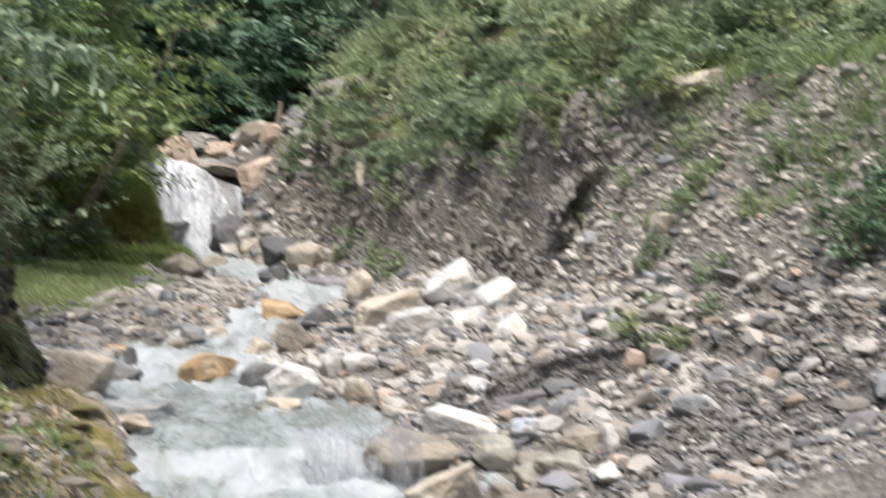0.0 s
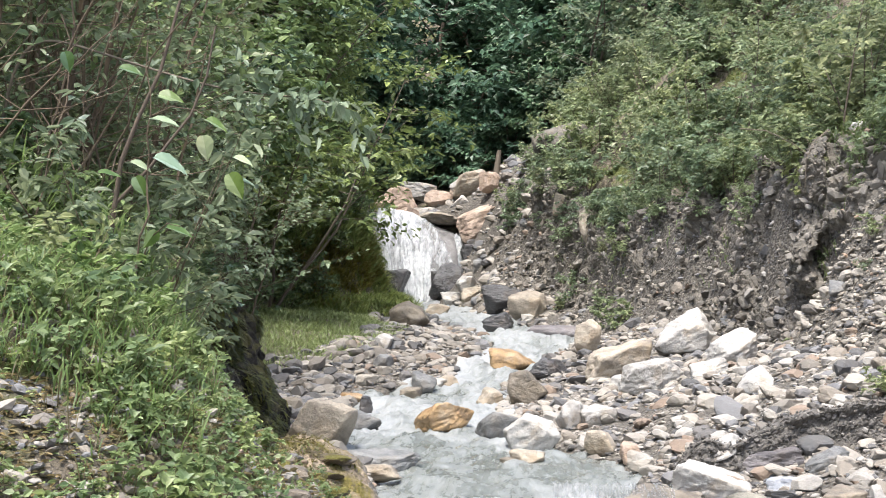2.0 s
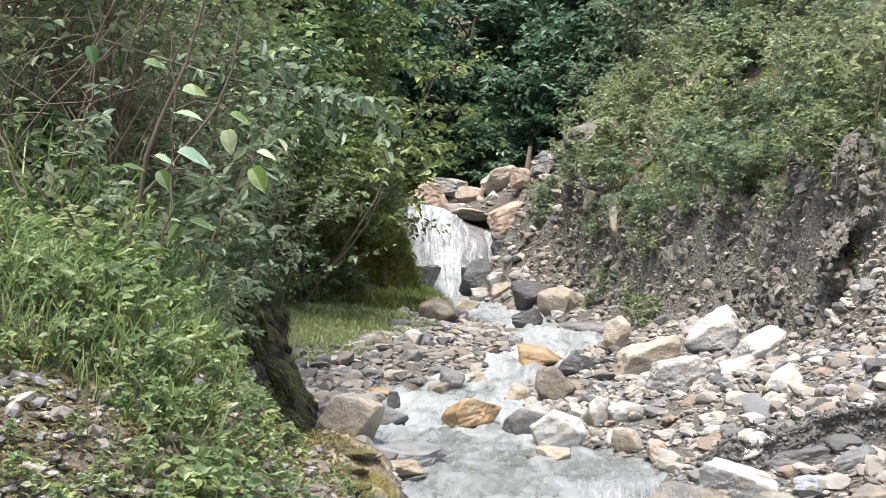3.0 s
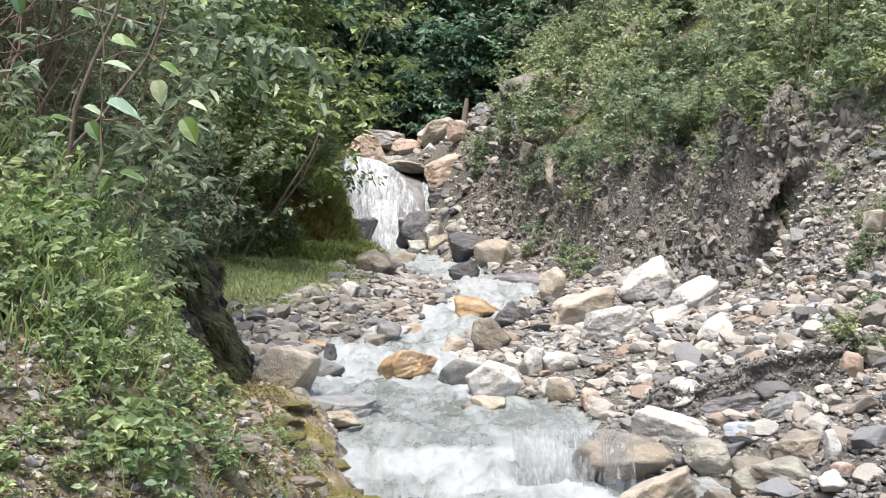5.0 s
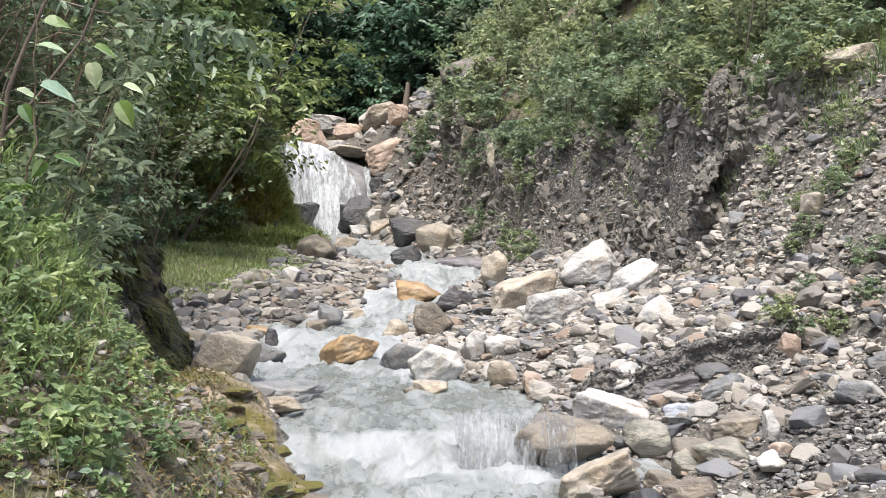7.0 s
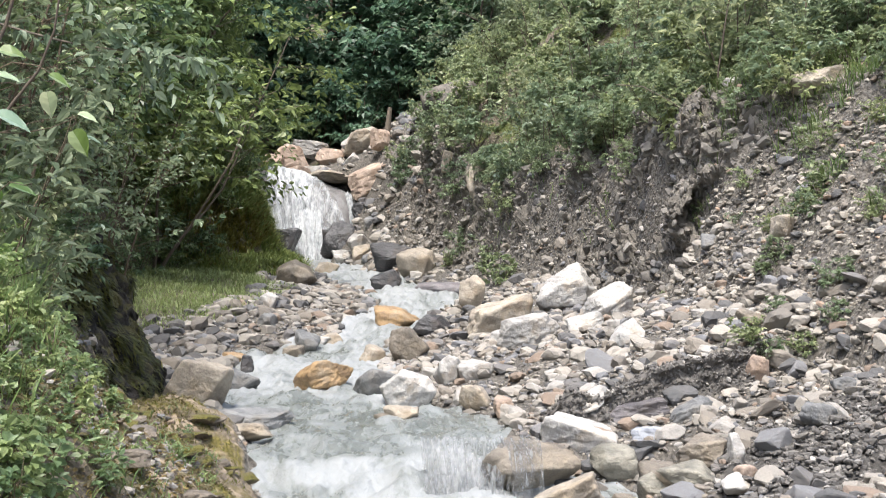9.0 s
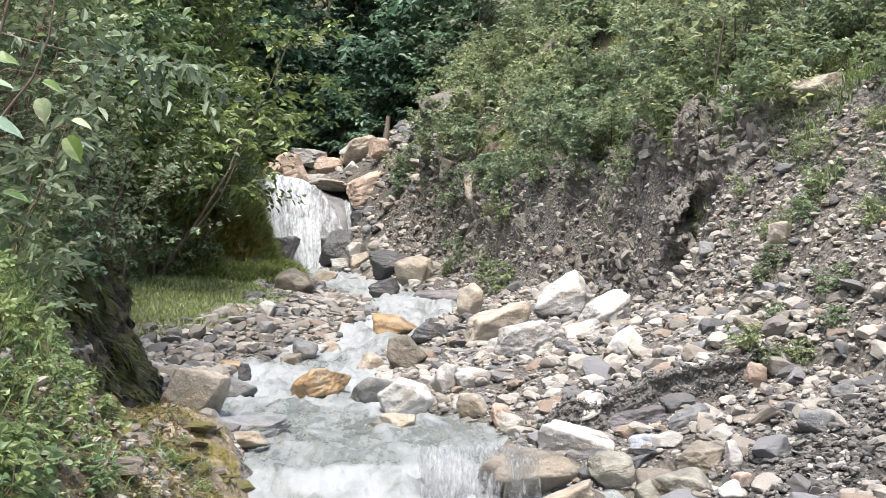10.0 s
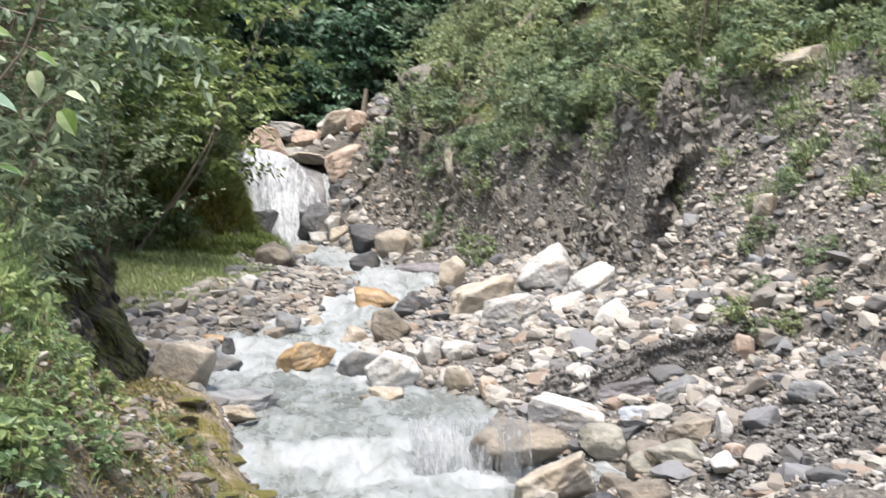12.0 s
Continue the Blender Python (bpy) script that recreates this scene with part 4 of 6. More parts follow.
def stone_field(name, label, pts, low, high, mat, seed, shapes, sink=0.12, power=2.2, base=None, lean=0.25):
    r = np.random.RandomState(seed)
    n = len(pts)
    s = low * (high / low) ** (r.uniform(0, 1, n) ** power)
    sizes = np.stack([s, s * r.uniform(0.5, 0.95, n), s * r.uniform(0.26, 0.66, n)], 1) * 0.5
    z = (ground_height(pts[:, 0], pts[:, 1]) if base is None else base) + sizes[:, 2] * (1 - 2 * sink) * 0.6
    v, f = scattered(shapes, np.stack([pts[:, 0], pts[:, 1], z], 1), sizes, r.uniform(0, 6.3, n), lean)
    return tagged(new(name, mesh_of(name, v, f, mat, False)), label, "gravel", kind="stuff")


EARTHY = [mesh_of("stone", rock_shape(430 + k, 3, 7 + k % 4, 50.0)[0] * (0.5, 0.5, 0.5), BALLS[3][1], M_EARTHSTONE, False) for k in range(7)]


def lone_stones(name, label, group, pts, low, high, seed, power, base=None, parent=None, lean=0.22):
    """Stones as objects of their own, on shared meshes."""
    r = np.random.RandomState(seed)
    z = ground_height(pts[:, 0], pts[:, 1]) if base is None else base
    for (x, y), zz in zip(pts, z):
        big = float(low * (high / low) ** (r.uniform() ** power))
        flat = r.uniform(0.3, 0.66)
        pick = r.randint(7)
        ob = new(name, EARTHY[pick] if parent else COBBLES[pick + (0 if y < 10.5 else 7)])
        ob.matrix_world = Matrix.LocRotScale((x, y, zz + 0.16 * big * flat), Euler((r.normal(0, lean), r.normal(0, lean), r.uniform(0, 6.3))), (big, big * r.uniform(0.55, 0.95), big * flat))
        if parent:
            ob.parent = parent
        else:
            tagged(ob, label, "stone", group)


def scree_keep(x, y, r):
    tx, _ = toe_right(y)
    cx, _ = crest_right(y)
    return (x > tx - 0.3) & (x < cx + 1.8) & (x < 0.48 * y)


def bank_keep(x, y, r):
    return face_keep(x, y, r) & (y > 13.2)


def stream_mid(y):
    return (water_left(y) + water_right(y)) / 2


stone_field("wet_cobbles", "dark grey and reddish wet cobbles on the inner bar", on_bars(1500, (-4, 0.6, 11, 31), 29, lambda x, y, r: bar_keep(x, y, r) & (x < stream_mid(y))), 0.08, 0.34, M_WETGRAVEL, 38, COBBLE_SHAPES, 0.15, 2.0)
FINE_SHAPES = [rock_shape(560 + k, 3, 8, 50.0) for k in range(8)]
near_at = on_bars(600, (0.4, 4.2, 6.9, 10.6), 39, bar_keep)
NEAR_BLOCKS = (("olive-brown rounded stone beside the side pool", 1.52, 8.36, 0.29, 0.22, M_OLIVEROCK, 12), ("layered tan stone among cobbles", 1.74, 8.30, 0.38, 0.20, M_OLIVEROCK, 8),
               ("layered grey-brown stone among cobbles", 1.44, 7.86, 0.33, 0.22, M_UMBER, 8), ("small brown stone at the water edge", 1.34, 8.26, 0.21, 0.17, M_BROWN, 10),
               ("flat white stone among cobbles", 1.93, 7.93, 0.31, 0.12, M_WHITE, 9), ("pinkish stone among cobbles", 2.03, 8.10, 0.20, 0.13, M_PINK, 12),
               ("upright pale triangular chip of stone", 2.02, 8.36, 0.17, 0.26, M_WHITE, 6), ("dark wet stone under the leaning slab", 1.20, 7.85, 0.34, 0.20, M_DARK, 8))
for k, (label, x, y, wide, high, mat, facets) in enumerate(NEAR_BLOCKS):
    boulder("boulder", label, x, y, float(ground_height(x, y)) - 0.02, wide, high, wide * 0.75, mat, 240 + k, 25 * k - 60, (-12, 8, -6, 10, -5, 6, 0, -14)[k], facets, 4)
clear = np.array([min(math.hypot(px - b[1], py - b[2]) for b in NEAR_BLOCKS) > 0.24 for px, py in near_at])
near_at = near_at[clear]
near_at = near_at[np.argsort(near_at[:, 1])]
lone_stones("cobble", "rough weathered cobble lying on the near gravel bar", "cobbles on the near bar", near_at[:300], 0.085, 0.30, 40, 1.7)
stone_field("near_cobbles", "pale and grey cobbles on the near bar", near_at[300:], 0.085, 0.30, M_GRAVEL, 41, FINE_SHAPES, 0.15, 1.7)
stone_field("cobbles", "pale, grey and tan cobbles covering the gravel bars", on_bars(2900, (-4, 3.8, 9.5, 19), 21, lambda x, y, r: bar_keep(x, y, r) & ((x < 0.4) | (y > 10.4)) & ((x > stream_mid(y)) | (r.uniform(0, 1, len(x)) < 0.4))), 0.06, 0.27, M_GRAVEL, 31, COBBLE_SHAPES, 0.15, 2.1)
stone_field("far_cobbles", "pale cobbles on the upper gravel bars", on_bars(1500, (-4, 2.4, 19, 32), 43, bar_keep), 0.08, 0.3, M_GRAVEL, 44, PEBBLES, 0.15, 2.1)
stone_field("gravel", "small mixed gravel between the cobbles", on_bars(12500, (-4, 3.8, 6.6, 24), 22, bar_keep), 0.022, 0.09, M_GRAVEL, 32, PEBBLES, 0.15, 1.6)
stone_field("near_gravel", "small flat gravel filling the near bar", on_bars(5000, (0.4, 4.2, 6.6, 11.0), 45, bar_keep), 0.02, 0.085, M_GRAVEL, 46, PEBBLES, 0.15, 1.8)
stone_field("scree", "loose grey stones lying on the bare slope", on_bars(12500, (1.0, 6.4, 8.0, 14.6), 23, scree_keep), 0.018, 0.13, M_SCREE, 33, PEBBLES, 0.2, 2.3)
lone_stones("scree_stone", "flat broken stone lying on the bare scree slope", "stones on the scree", on_bars(290, (1.2, 5.6, 8.2, 14.2), 63, scree_keep), 0.05, 0.18, 64, 2.0)
stone_field("clods", "crumbling clods of grey earth on the eroded bank", on_bars(5200, (-0.8, 4.8, 12.5, 33), 25, bank_keep), 0.025, 0.17, M_CLOD, 35, PEBBLES, 0.7, 2.6, None, 0.7)
stone_field("bank_stones", "grey stones stuck in the eroded earth bank", on_bars(650, (-0.8, 4.5, 13.0, 33), 24, bank_keep), 0.04, 0.24, M_BANKSTONE, 34, COBBLE_SHAPES, 0.3, 2.6, None, 0.7)


def mud_keep(x, y, r):
    return mud_share(x, y) > 0.25


def heap_keep(x, y, r):
    return (x > -5.0 + 0.25 * (y - 34)) & (x < toe_right(y)[0] + 1.2) & ~((y < 36.2) & (x < -1.75)) & (x > -5)


stone_field("mud_clods", "dark crumbs of mud on the low cut banks", on_bars(9000, (0.9, 3.6, 7.2, 10.6), 26, mud_keep), 0.018, 0.09, M_MUDCLOD, 36, PEBBLES, 0.3, 1.6)
stone_field("upper_rubble", "pale rubble lying beside and above the waterfall", on_bars(700, (-4.6, 0.6, 29.5, 39), 27, heap_keep), 0.08, 0.5, M_GRAVEL, 37, COBBLE_SHAPES, 0.2, 2.2)

hp = on_bars(20, (-4.2, 0.4, 33.6, 38.6), 28, heap_keep)
hz = ground_height(hp[:, 0], hp[:, 1])
for k, ((x, y), z) in enumerate(zip(hp, hz)):
    if x > -1.4 or y > 37.8 or y < 36.3:
        continue
    s = float(rs.uniform(0.5, 1.3))
    boulder("boulder", "angular pale block heaped beside the waterfall", x, y, z, s, s * 0.62, s * 0.8, (M_WHITE, M_PINK, M_WHITE, M_PINK, M_TAN)[k % 5], 700 + k, rs.uniform(0, 360), rs.uniform(-25, 25), 6, 4)

# ---- rugged face of bare earth under the plants ----
def earth_face():
    """A crumbling sheet over the eroded bank: ribs, clefts and an overhanging lip."""
    yy = np.linspace(13.3, 31.0, 420)
    cy, v = np.meshgrid(yy, np.linspace(-0.02, 1.12, 84))
    tx, _ = toe_right(cy)
    cx, _ = crest_right(cy)
    x = tx + (np.maximum(cx, tx + 0.35) - tx) * v
    z = ground_height(x, cy)
    rib = np.abs(fbm(cy * 1.5, z * 0.7, x * 1.2, 5))
    lump = fbm(cy * 4.2, z * 4.2, x * 4.2, 4)
    out = -0.06 + 0.40 * rib + 0.20 * lump + 0.10 * fbm(cy * 13, z * 13, x * 13, 3)
    out = out + step(0.6, 0.95, v) * (0.10 + 0.16 * vnoise(cy * 1.9, cy * 0, 3.0))
    out = out + 0.16 * np.exp(-(((cy - 14.35) / 0.4) ** 2) - ((z - 2.42) / 0.14) ** 2) - 0.6 * np.exp(-(((cy - 14.35) / 0.28) ** 2) - ((z - 2.0) / 0.24) ** 2) - 0.95 * np.exp(-(((cy - 14.74) / 0.085) ** 2)) * step(2.3, 2.6, z)
    out = out * step(13.5, 14.0, cy) * step(31.0, 29.0, cy) - 0.05
    out = out - 0.5 * step(1.0, 1.12, v) - 0.1 * step(0.06, -0.02, v)
    p = np.stack([x - 0.80 * out, cy - 0.35 * out, z + 0.22 * out + 0.05 * lump], -1)
    me = mesh_of("earth_face", p.reshape(-1, 3), grid_faces(420, 84), M_EARTH, False)
    shown = np.argwhere((out > 0.0) & (v < 1.0))
    r = np.random.RandomState(66)
    pick = shown[r.permutation(len(shown))[:5900]]
    q = p[pick[:, 0], pick[:, 1]] + r.normal(0, 0.02, (len(pick), 3))
    stone_field("face_clods", "crumbs and clods of earth on the cut face", q[:4200, :2], 0.02, 0.12, M_CLOD, 67, PEBBLES, 0.5, 2.2, q[:4200, 2], 0.9)
    stone_field("face_stones", "grey stones sticking out of the cut face", q[4200:, :2], 0.04, 0.26, M_BANKSTONE, 68, ROUGH_SHAPES, 0.45, 2.6, q[4200:, 2], 0.9)
    bank = tagged(new("earth_face", me), "crumbling face of grey-brown earth cut by the stream", "bank", kind="structure")
    near_face = q[4200:][np.argsort(q[4200:, 1])]
    lone_stones("stone", "", "", near_face[:300, :2], 0.05, 0.20, 69, 2.4, near_face[:300, 2], bank, 0.7)
    return bank


earth_face()


def hollow_lump(label, centre, half, mouth, deep, seed):
    """A lump of bank earth with a dark hollow in its stream side; mouth: half width, half height and height of the hollow."""
    v, f = BALLS[5]
    o = np.random.RandomState(seed).uniform(0, 50, 3)
    n = fbm(v[:, 0] * 2.2 + o[0], v[:, 1] * 2.2 + o[1], v[:, 2] * 2.2 + o[2], 5)
    p = v * (1 + 0.22 * n + 0.10 * np.abs(fbm(v[:, 0] * 7 + o[2], v[:, 1] * 7, v[:, 2] * 7 + o[0], 3)))[:, None] * half
    ragged = 0.25 * n
    inside = np.exp(-(((v[:, 0] + ragged) / mouth[0]) ** 2 + ((v[:, 2] - mouth[2] + ragged) / mouth[1]) ** 2) ** 2) * (v[:, 1] < 0.1)
    p[:, 1] += inside * deep
    p[:, 2] += 0.35 * inside * deep
    ob = new("earth_hollow", mesh_of("earth_hollow", p, f, M_EARTH, False))
    ob.location = centre
    r = np.random.RandomState(seed)
    skin = np.flatnonzero((inside < 0.25) & (v[:, 1] < 0.5))
    q = p[r.choice(skin, 520)] + centre
    stone_field("lump_clods", "crumbs of earth clinging to the bank edge", q[:400, :2], 0.025, 0.12, M_CLOD, seed + 80, PEBBLES, 0.6, 1.8, q[:400, 2], 0.9)
    stone_field("lump_stones", "small stones stuck in the bank edge", q[400:, :2], 0.05, 0.17, M_BANKSTONE, seed + 81, ROUGH_SHAPES, 0.6, 1.6, q[400:, 2], 0.9)
    return tagged(ob, label, "bank", kind="structure")


hollow_lump("crumbling lump of bank earth with a dark hollow", (3.12, 14.70, 2.06), (0.38, 0.40, 0.40), (0.56, 0.62, -0.05), 0.72, 3)
hollow_lump("crumbling edge of the bank split by a dark cleft", (3.22, 15.0, 2.98), (0.30, 0.36, 0.42), (0.34, 0.85, 0.0), 0.66, 5)


def mud_bank():
    """The low upright cut of dark crumbling mud at the edge of the gravel terrace."""
    xx, v = np.meshgrid(np.linspace(0.88, 2.66, 260), np.linspace(0, 1.5, 50))
    ends = step(0.88, 1.1, xx) * step(2.66, 2.5, xx)
    foot, brow = ground_height(xx, 9.80 + 0 * xx) - 0.05, ground_height(xx, 10.22 + 0 * xx)
    lump = fbm(xx * 7, v * 3, 2.0, 5)
    up = np.minimum(v, 1)
    z = foot + (brow - foot + 0.07 * ends * (0.5 + vnoise(xx * 5, xx * 0, 3.0))) * up - 0.12 * np.clip(v - 1.1, 0, 1) + 0.02 * lump
    y = 9.86 + 0.10 * up + 0.7 * np.clip(v - 1, 0, 1) + 0.09 * fbm(xx * 2.2, v * 0.6, 5.0, 3) - 0.07 * lump - 0.03 * fbm(xx * 24, v * 10, 8.0, 3) - 0.05 * step(0.75, 1.0, v) + 0.25 * (1 - ends)
    p = np.stack([xx, y, z], -1)
    me = mesh_of("mud_bank", p.reshape(-1, 3), grid_faces(260, 50), M_MUD, False)
    r = np.random.RandomState(71)
    q = p.reshape(-1, 3)[r.permutation(p.shape[0] * p.shape[1])[:3000]] + r.normal(0, 0.008, (3000, 3))
    stone_field("bank_crumbs", "dark crumbs and chips sticking out of the mud bank", q[:, :2], 0.012, 0.06, M_MUDCLOD, 72, PEBBLES, 0.5, 2.4, q[:, 2], 0.9)
    return tagged(new("mud_bank", me), "low upright bank of dark crumbling mud", "bank", kind="structure")


mud_bank()


# ---- plants ----
def unit(v):
    return v / np.maximum(np.linalg.norm(v, axis=-1, keepdims=True), 1e-9)


def leaf_arrays(pos, way, up, length, width, fold=0.18, droop=0.12, fine=True):
    """Leaves as folded blades: four triangles each, or two where they are far off."""
    way = unit(way)
    side = unit(np.cross(way, up))
    nor = np.cross(side, way)
    L, W = length[:, None], width[:, None]
    n = len(pos)
    if fine:
        v = np.stack([pos, pos + 0.32 * L * way + 0.5 * W * side + fold * W * nor, pos + 0.7 * L * way + 0.36 * W * side + fold * 0.5 * W * nor, pos + L * way - droop * L * nor,
                      pos + 0.7 * L * way - 0.36 * W * side + fold * 0.5 * W * nor, pos + 0.32 * L * way - 0.5 * W * side + fold * W * nor], 1)
        i = np.arange(n)[:, None] * 6
        f = np.stack([i + [0, 1, 2, 3], i + [0, 3, 4, 5]], 1).reshape(-1, 4)
    else:
        v = np.stack([pos, pos + 0.45 * L * way + 0.5 * W * side + fold * W * nor, pos + L * way - droop * L * nor, pos + 0.45 * L * way - 0.5 * W * side + fold * W * nor], 1)
        i = np.arange(n)[:, None] * 4
        f = np.stack([i + [0, 1, 2], i + [0, 2, 3]], 1).reshape(-1, 3)
    return v.reshape(-1, 3), f


def tube(path, radii, sides=5):
    path = np.asarray(path, float)
    way = unit(np.gradient(path, axis=0))
    a = unit(np.cross(way, np.array([0.31, 0.77, 0.55])))
    b = np.cross(way, a)
    t = np.linspace(0, 2 * math.pi, sides, endpoint=False)
    ring = a[:, None] * np.cos(t)[None, :, None] + b[:, None] * np.sin(t)[None, :, None]
    v = (path[:, None] + ring * np.asarray(radii)[:, None, None]).reshape(-1, 3)
    n = len(path)
    i = np.arange(n - 1)[:, None] * sides
    j = np.arange(sides)[None, :]
    k = (j + 1) % sides
    f = np.stack([i + j, i + k, i + sides + k, i + sides + j], -1).reshape(-1, 4)
    return v, f


def joined(pieces):
    vs, fs, base = [], [], 0
    for v, f in pieces:
        vs.append(v)
        fs.append(f + base)
        base += len(v)
    return np.concatenate(vs), np.concatenate(fs)


def shoot(r, start, way, length, bend, rise, steps=7):
    """A wandering line from start."""
    pts, p, w = [np.array(start, float)], np.array(start, float), unit(np.array(way, float))
    for _ in range(steps - 1):
        w = unit(w + r.normal(0, bend, 3) + np.array((0, 0, rise)))
        p = p + w * length / (steps - 1)
        pts.append(p)
    return np.array(pts)


def along(path, t):
    k = t * (len(path) - 1)
    i = np.minimum(k.astype(int), len(path) - 2)
    f = (k - i)[:, None]
    return path[i] * (1 - f) + path[i + 1] * f, unit(path[i + 1] - path[i])


def plant_meshes(seed, high, stems, limbs, twigs, leaves, leaf_len, stem_r, lean=0.35, limb_len=0.45, twig_len=0.3, low=0.2, rise=0.05, fine=True, base_r=0.1, leaf_w=0.6, mat=None, wood=None, sag=0.25, twig_wood=False):
    """Meshes of the wood and of the leaves of a shrub or tree: stems, limbs on them, twigs on those, leaves along the twigs."""
    r = np.random.RandomState(seed)
    wood_parts, P, W, U, S = [], [], [], [], []
    for s in range(stems):
        a = 6.283 * (s + r.uniform(0, 0.8)) / stems
        out = np.array((math.cos(a), math.sin(a), 0))
        hs = high * r.uniform(0.75, 1.0)
        stem = shoot(r, out * base_r * r.uniform(0.2, 1), out * lean + (0, 0, 1), hs, 0.09, 0.04, 9)
        wood_parts.append(tube(stem, np.linspace(stem_r, stem_r * 0.25, 9), 6) if stem_r > 0.01 else tube(stem, np.linspace(stem_r, stem_r * 0.25, 9), 3))
        for l in range(limbs):
            t = low + (1 - low) * (l + r.uniform(0, 1)) / limbs
            p0, w0 = along(stem, np.array([t]))
            b = r.uniform(0, 6.283)
            ll = high * limb_len * (1.15 - 0.75 * t) * r.uniform(0.7, 1.2)
            limb = shoot(r, p0[0] - w0[0] * stem_r, w0[0] * 0.35 + np.array((math.cos(b), math.sin(b), r.uniform(0.0, 0.5))), ll, 0.12, rise - 0.08 * (1 - t), 6)
            wood_parts.append(tube(limb[[0, 2, 3, 5]] if stem_r > 0.01 else limb[[0, 3, 5]], np.linspace(stem_r * 0.42 * (1.1 - t * 0.6), stem_r * 0.1, 4 if stem_r > 0.01 else 3), 3))
            for q in range(twigs):
                tt = 0.2 + 0.8 * (q + r.uniform(0, 1)) / twigs
                p1, w1 = along(limb, np.array([min(tt, 1.0)]))
                sidew = r.normal(0, 1, 3) * (1, 1, 0.5)
                twig = shoot(r, p1[0], w1[0] * 0.8 + unit(sidew), ll * twig_len * r.uniform(0.6, 1.3), 0.12, -0.03, 4)
                if twig_wood:
                    wood_parts.append(tube(twig[[0, 2, 3]], np.linspace(stem_r * 0.12, stem_r * 0.06, 3), 3))
                tl = np.clip((np.arange(leaves) + r.uniform(0, 1, leaves)) / leaves, 0.05, 1)
                pp, ww = along(twig, tl)
                beside = unit(np.cross(ww, (0.0, 0.0, 1.0)) + 1e-6) * np.where(np.arange(leaves) % 2, 0.85, -0.85)[:, None]
                outward = unit(pp * (1, 1, 0) + (1e-4, 0, 0))
                P.append(pp + r.normal(0, leaf_len * 0.10, pp.shape))
                W.append(ww * 0.55 + beside + r.normal(0, 0.33, pp.shape) + (0, 0, -sag))
                U.append(r.normal(0, 0.38, pp.shape) + 0.55 * outward + (0, 0, 1))
                S.append(leaf_len * r.uniform(0.55, 1.2, leaves))
    P, W, U, S = (np.concatenate(q) for q in (P, W, U, S))
    lv, lf = leaf_arrays(P, W, U, S, S * leaf_w, fine=fine)
    wv, wf = joined([p for p in wood_parts])
    return mesh_of("stem", wv, wf, wood or M_BARK), mesh_of("foliage", lv, lf, mat or M_LEAF, False)


def plant(name, label, category, group, meshes, spots, names=("trunk", "crown")):
    """One thing from its two meshes, then copies of it. spots: (x, y, z, turn, size)."""
    first = None
    for x, y, z, turn, size in spots:
        m = pose(x, y, z, 0, 0, turn) @ Matrix.Diagonal((size, size, size, 1))
        if first is None:
            first = tagged(new(name), label, category, group)
            part(names[0], meshes[0], first)
            part(names[1], meshes[1], first)
            first.matrix_basis = m
            base = first
        else:
            c = copy_thing(base, Matrix.Identity(4))
            c.matrix_basis = m


def spots_where(count, span, seed, keep, sizes, sink=0.05):
    r = np.random.RandomState(seed)
    out = []
    while len(out) < count:
        x, y = r.uniform(span[0], span[1], 500), r.uniform(span[2], span[3], 500)
        for a, b in zip(x, y):
            if keep(a, b):
                out.append((a, b))
    out = np.array(out[:count])
    z = ground_height(out[:, 0], out[:, 1]) - sink
    return [(a, b, c, r.uniform(0, 360), r.uniform(*sizes)) for (a, b), c in zip(out, z)]


def crest_gap(x, y):
    return x - float(crest_right(np.array(y))[0])


# shrubs on the stony bank
def on_right(x, y):
    g = crest_gap(x, y)
    clump = float(fbm(np.array(x * 0.8), np.array(y * 0.55), 13.0, 2))
    return (0.1 if y < 16.5 else -0.15) < g < 5.5 and x < 0.42 * y and not (y < 15.0 and g < 0.9) and clump > -0.12 and not (24.5 < y < 29.9 and x < 1.75)


for k in range(4):
    me = plant_meshes(900 + k, 1.35, 4, 7, 4, 8, 0.105, 0.012, 0.5, 0.42, 0.5, 0.15, leaf_w=0.6, fine=k < 2, mat=(M_LEAF, M_LEAF_PALE, M_LEAF, M_LEAF_GREY)[k])
    plant("shrub", "leafy green shrub on the stony bank", "shrub", "shrubs on the stony bank", me, spots_where(34, (-0.2, 8.5, 13.5, 36), 60 + k, on_right, ((0.35, 1.3), (0.4, 1.1), (0.4, 1.35), (0.3, 1.2))[k]), ("stem", "foliage"))

# smaller ones hanging over the cut edge
for k in range(2):
    me = plant_meshes(915 + k, 0.8, 5, 6, 4, 7, 0.085, 0.007, 0.8, 0.42, 0.5, 0.05, -0.05, leaf_w=0.6, fine=False, mat=(M_LEAF, M_LEAF_GREY)[k])
    plant("shrub", "small leafy shrub hanging over the cut bank", "shrub", "shrubs on the cut edge", me, spots_where(16, (-0.4, 3.6, 15.2, 30), 66 + k, lambda x, y: (-0.3 if y > 18 else -0.25) < crest_gap(x, y) < 0.15, (0.45, 1.0)), ("stem", "foliage"))

# young trees on the ledge
me = plant_meshes(931, 3.2, 1, 13, 5, 7, 0.09, 0.013, 0.1, 0.3, 0.35, 0.3)
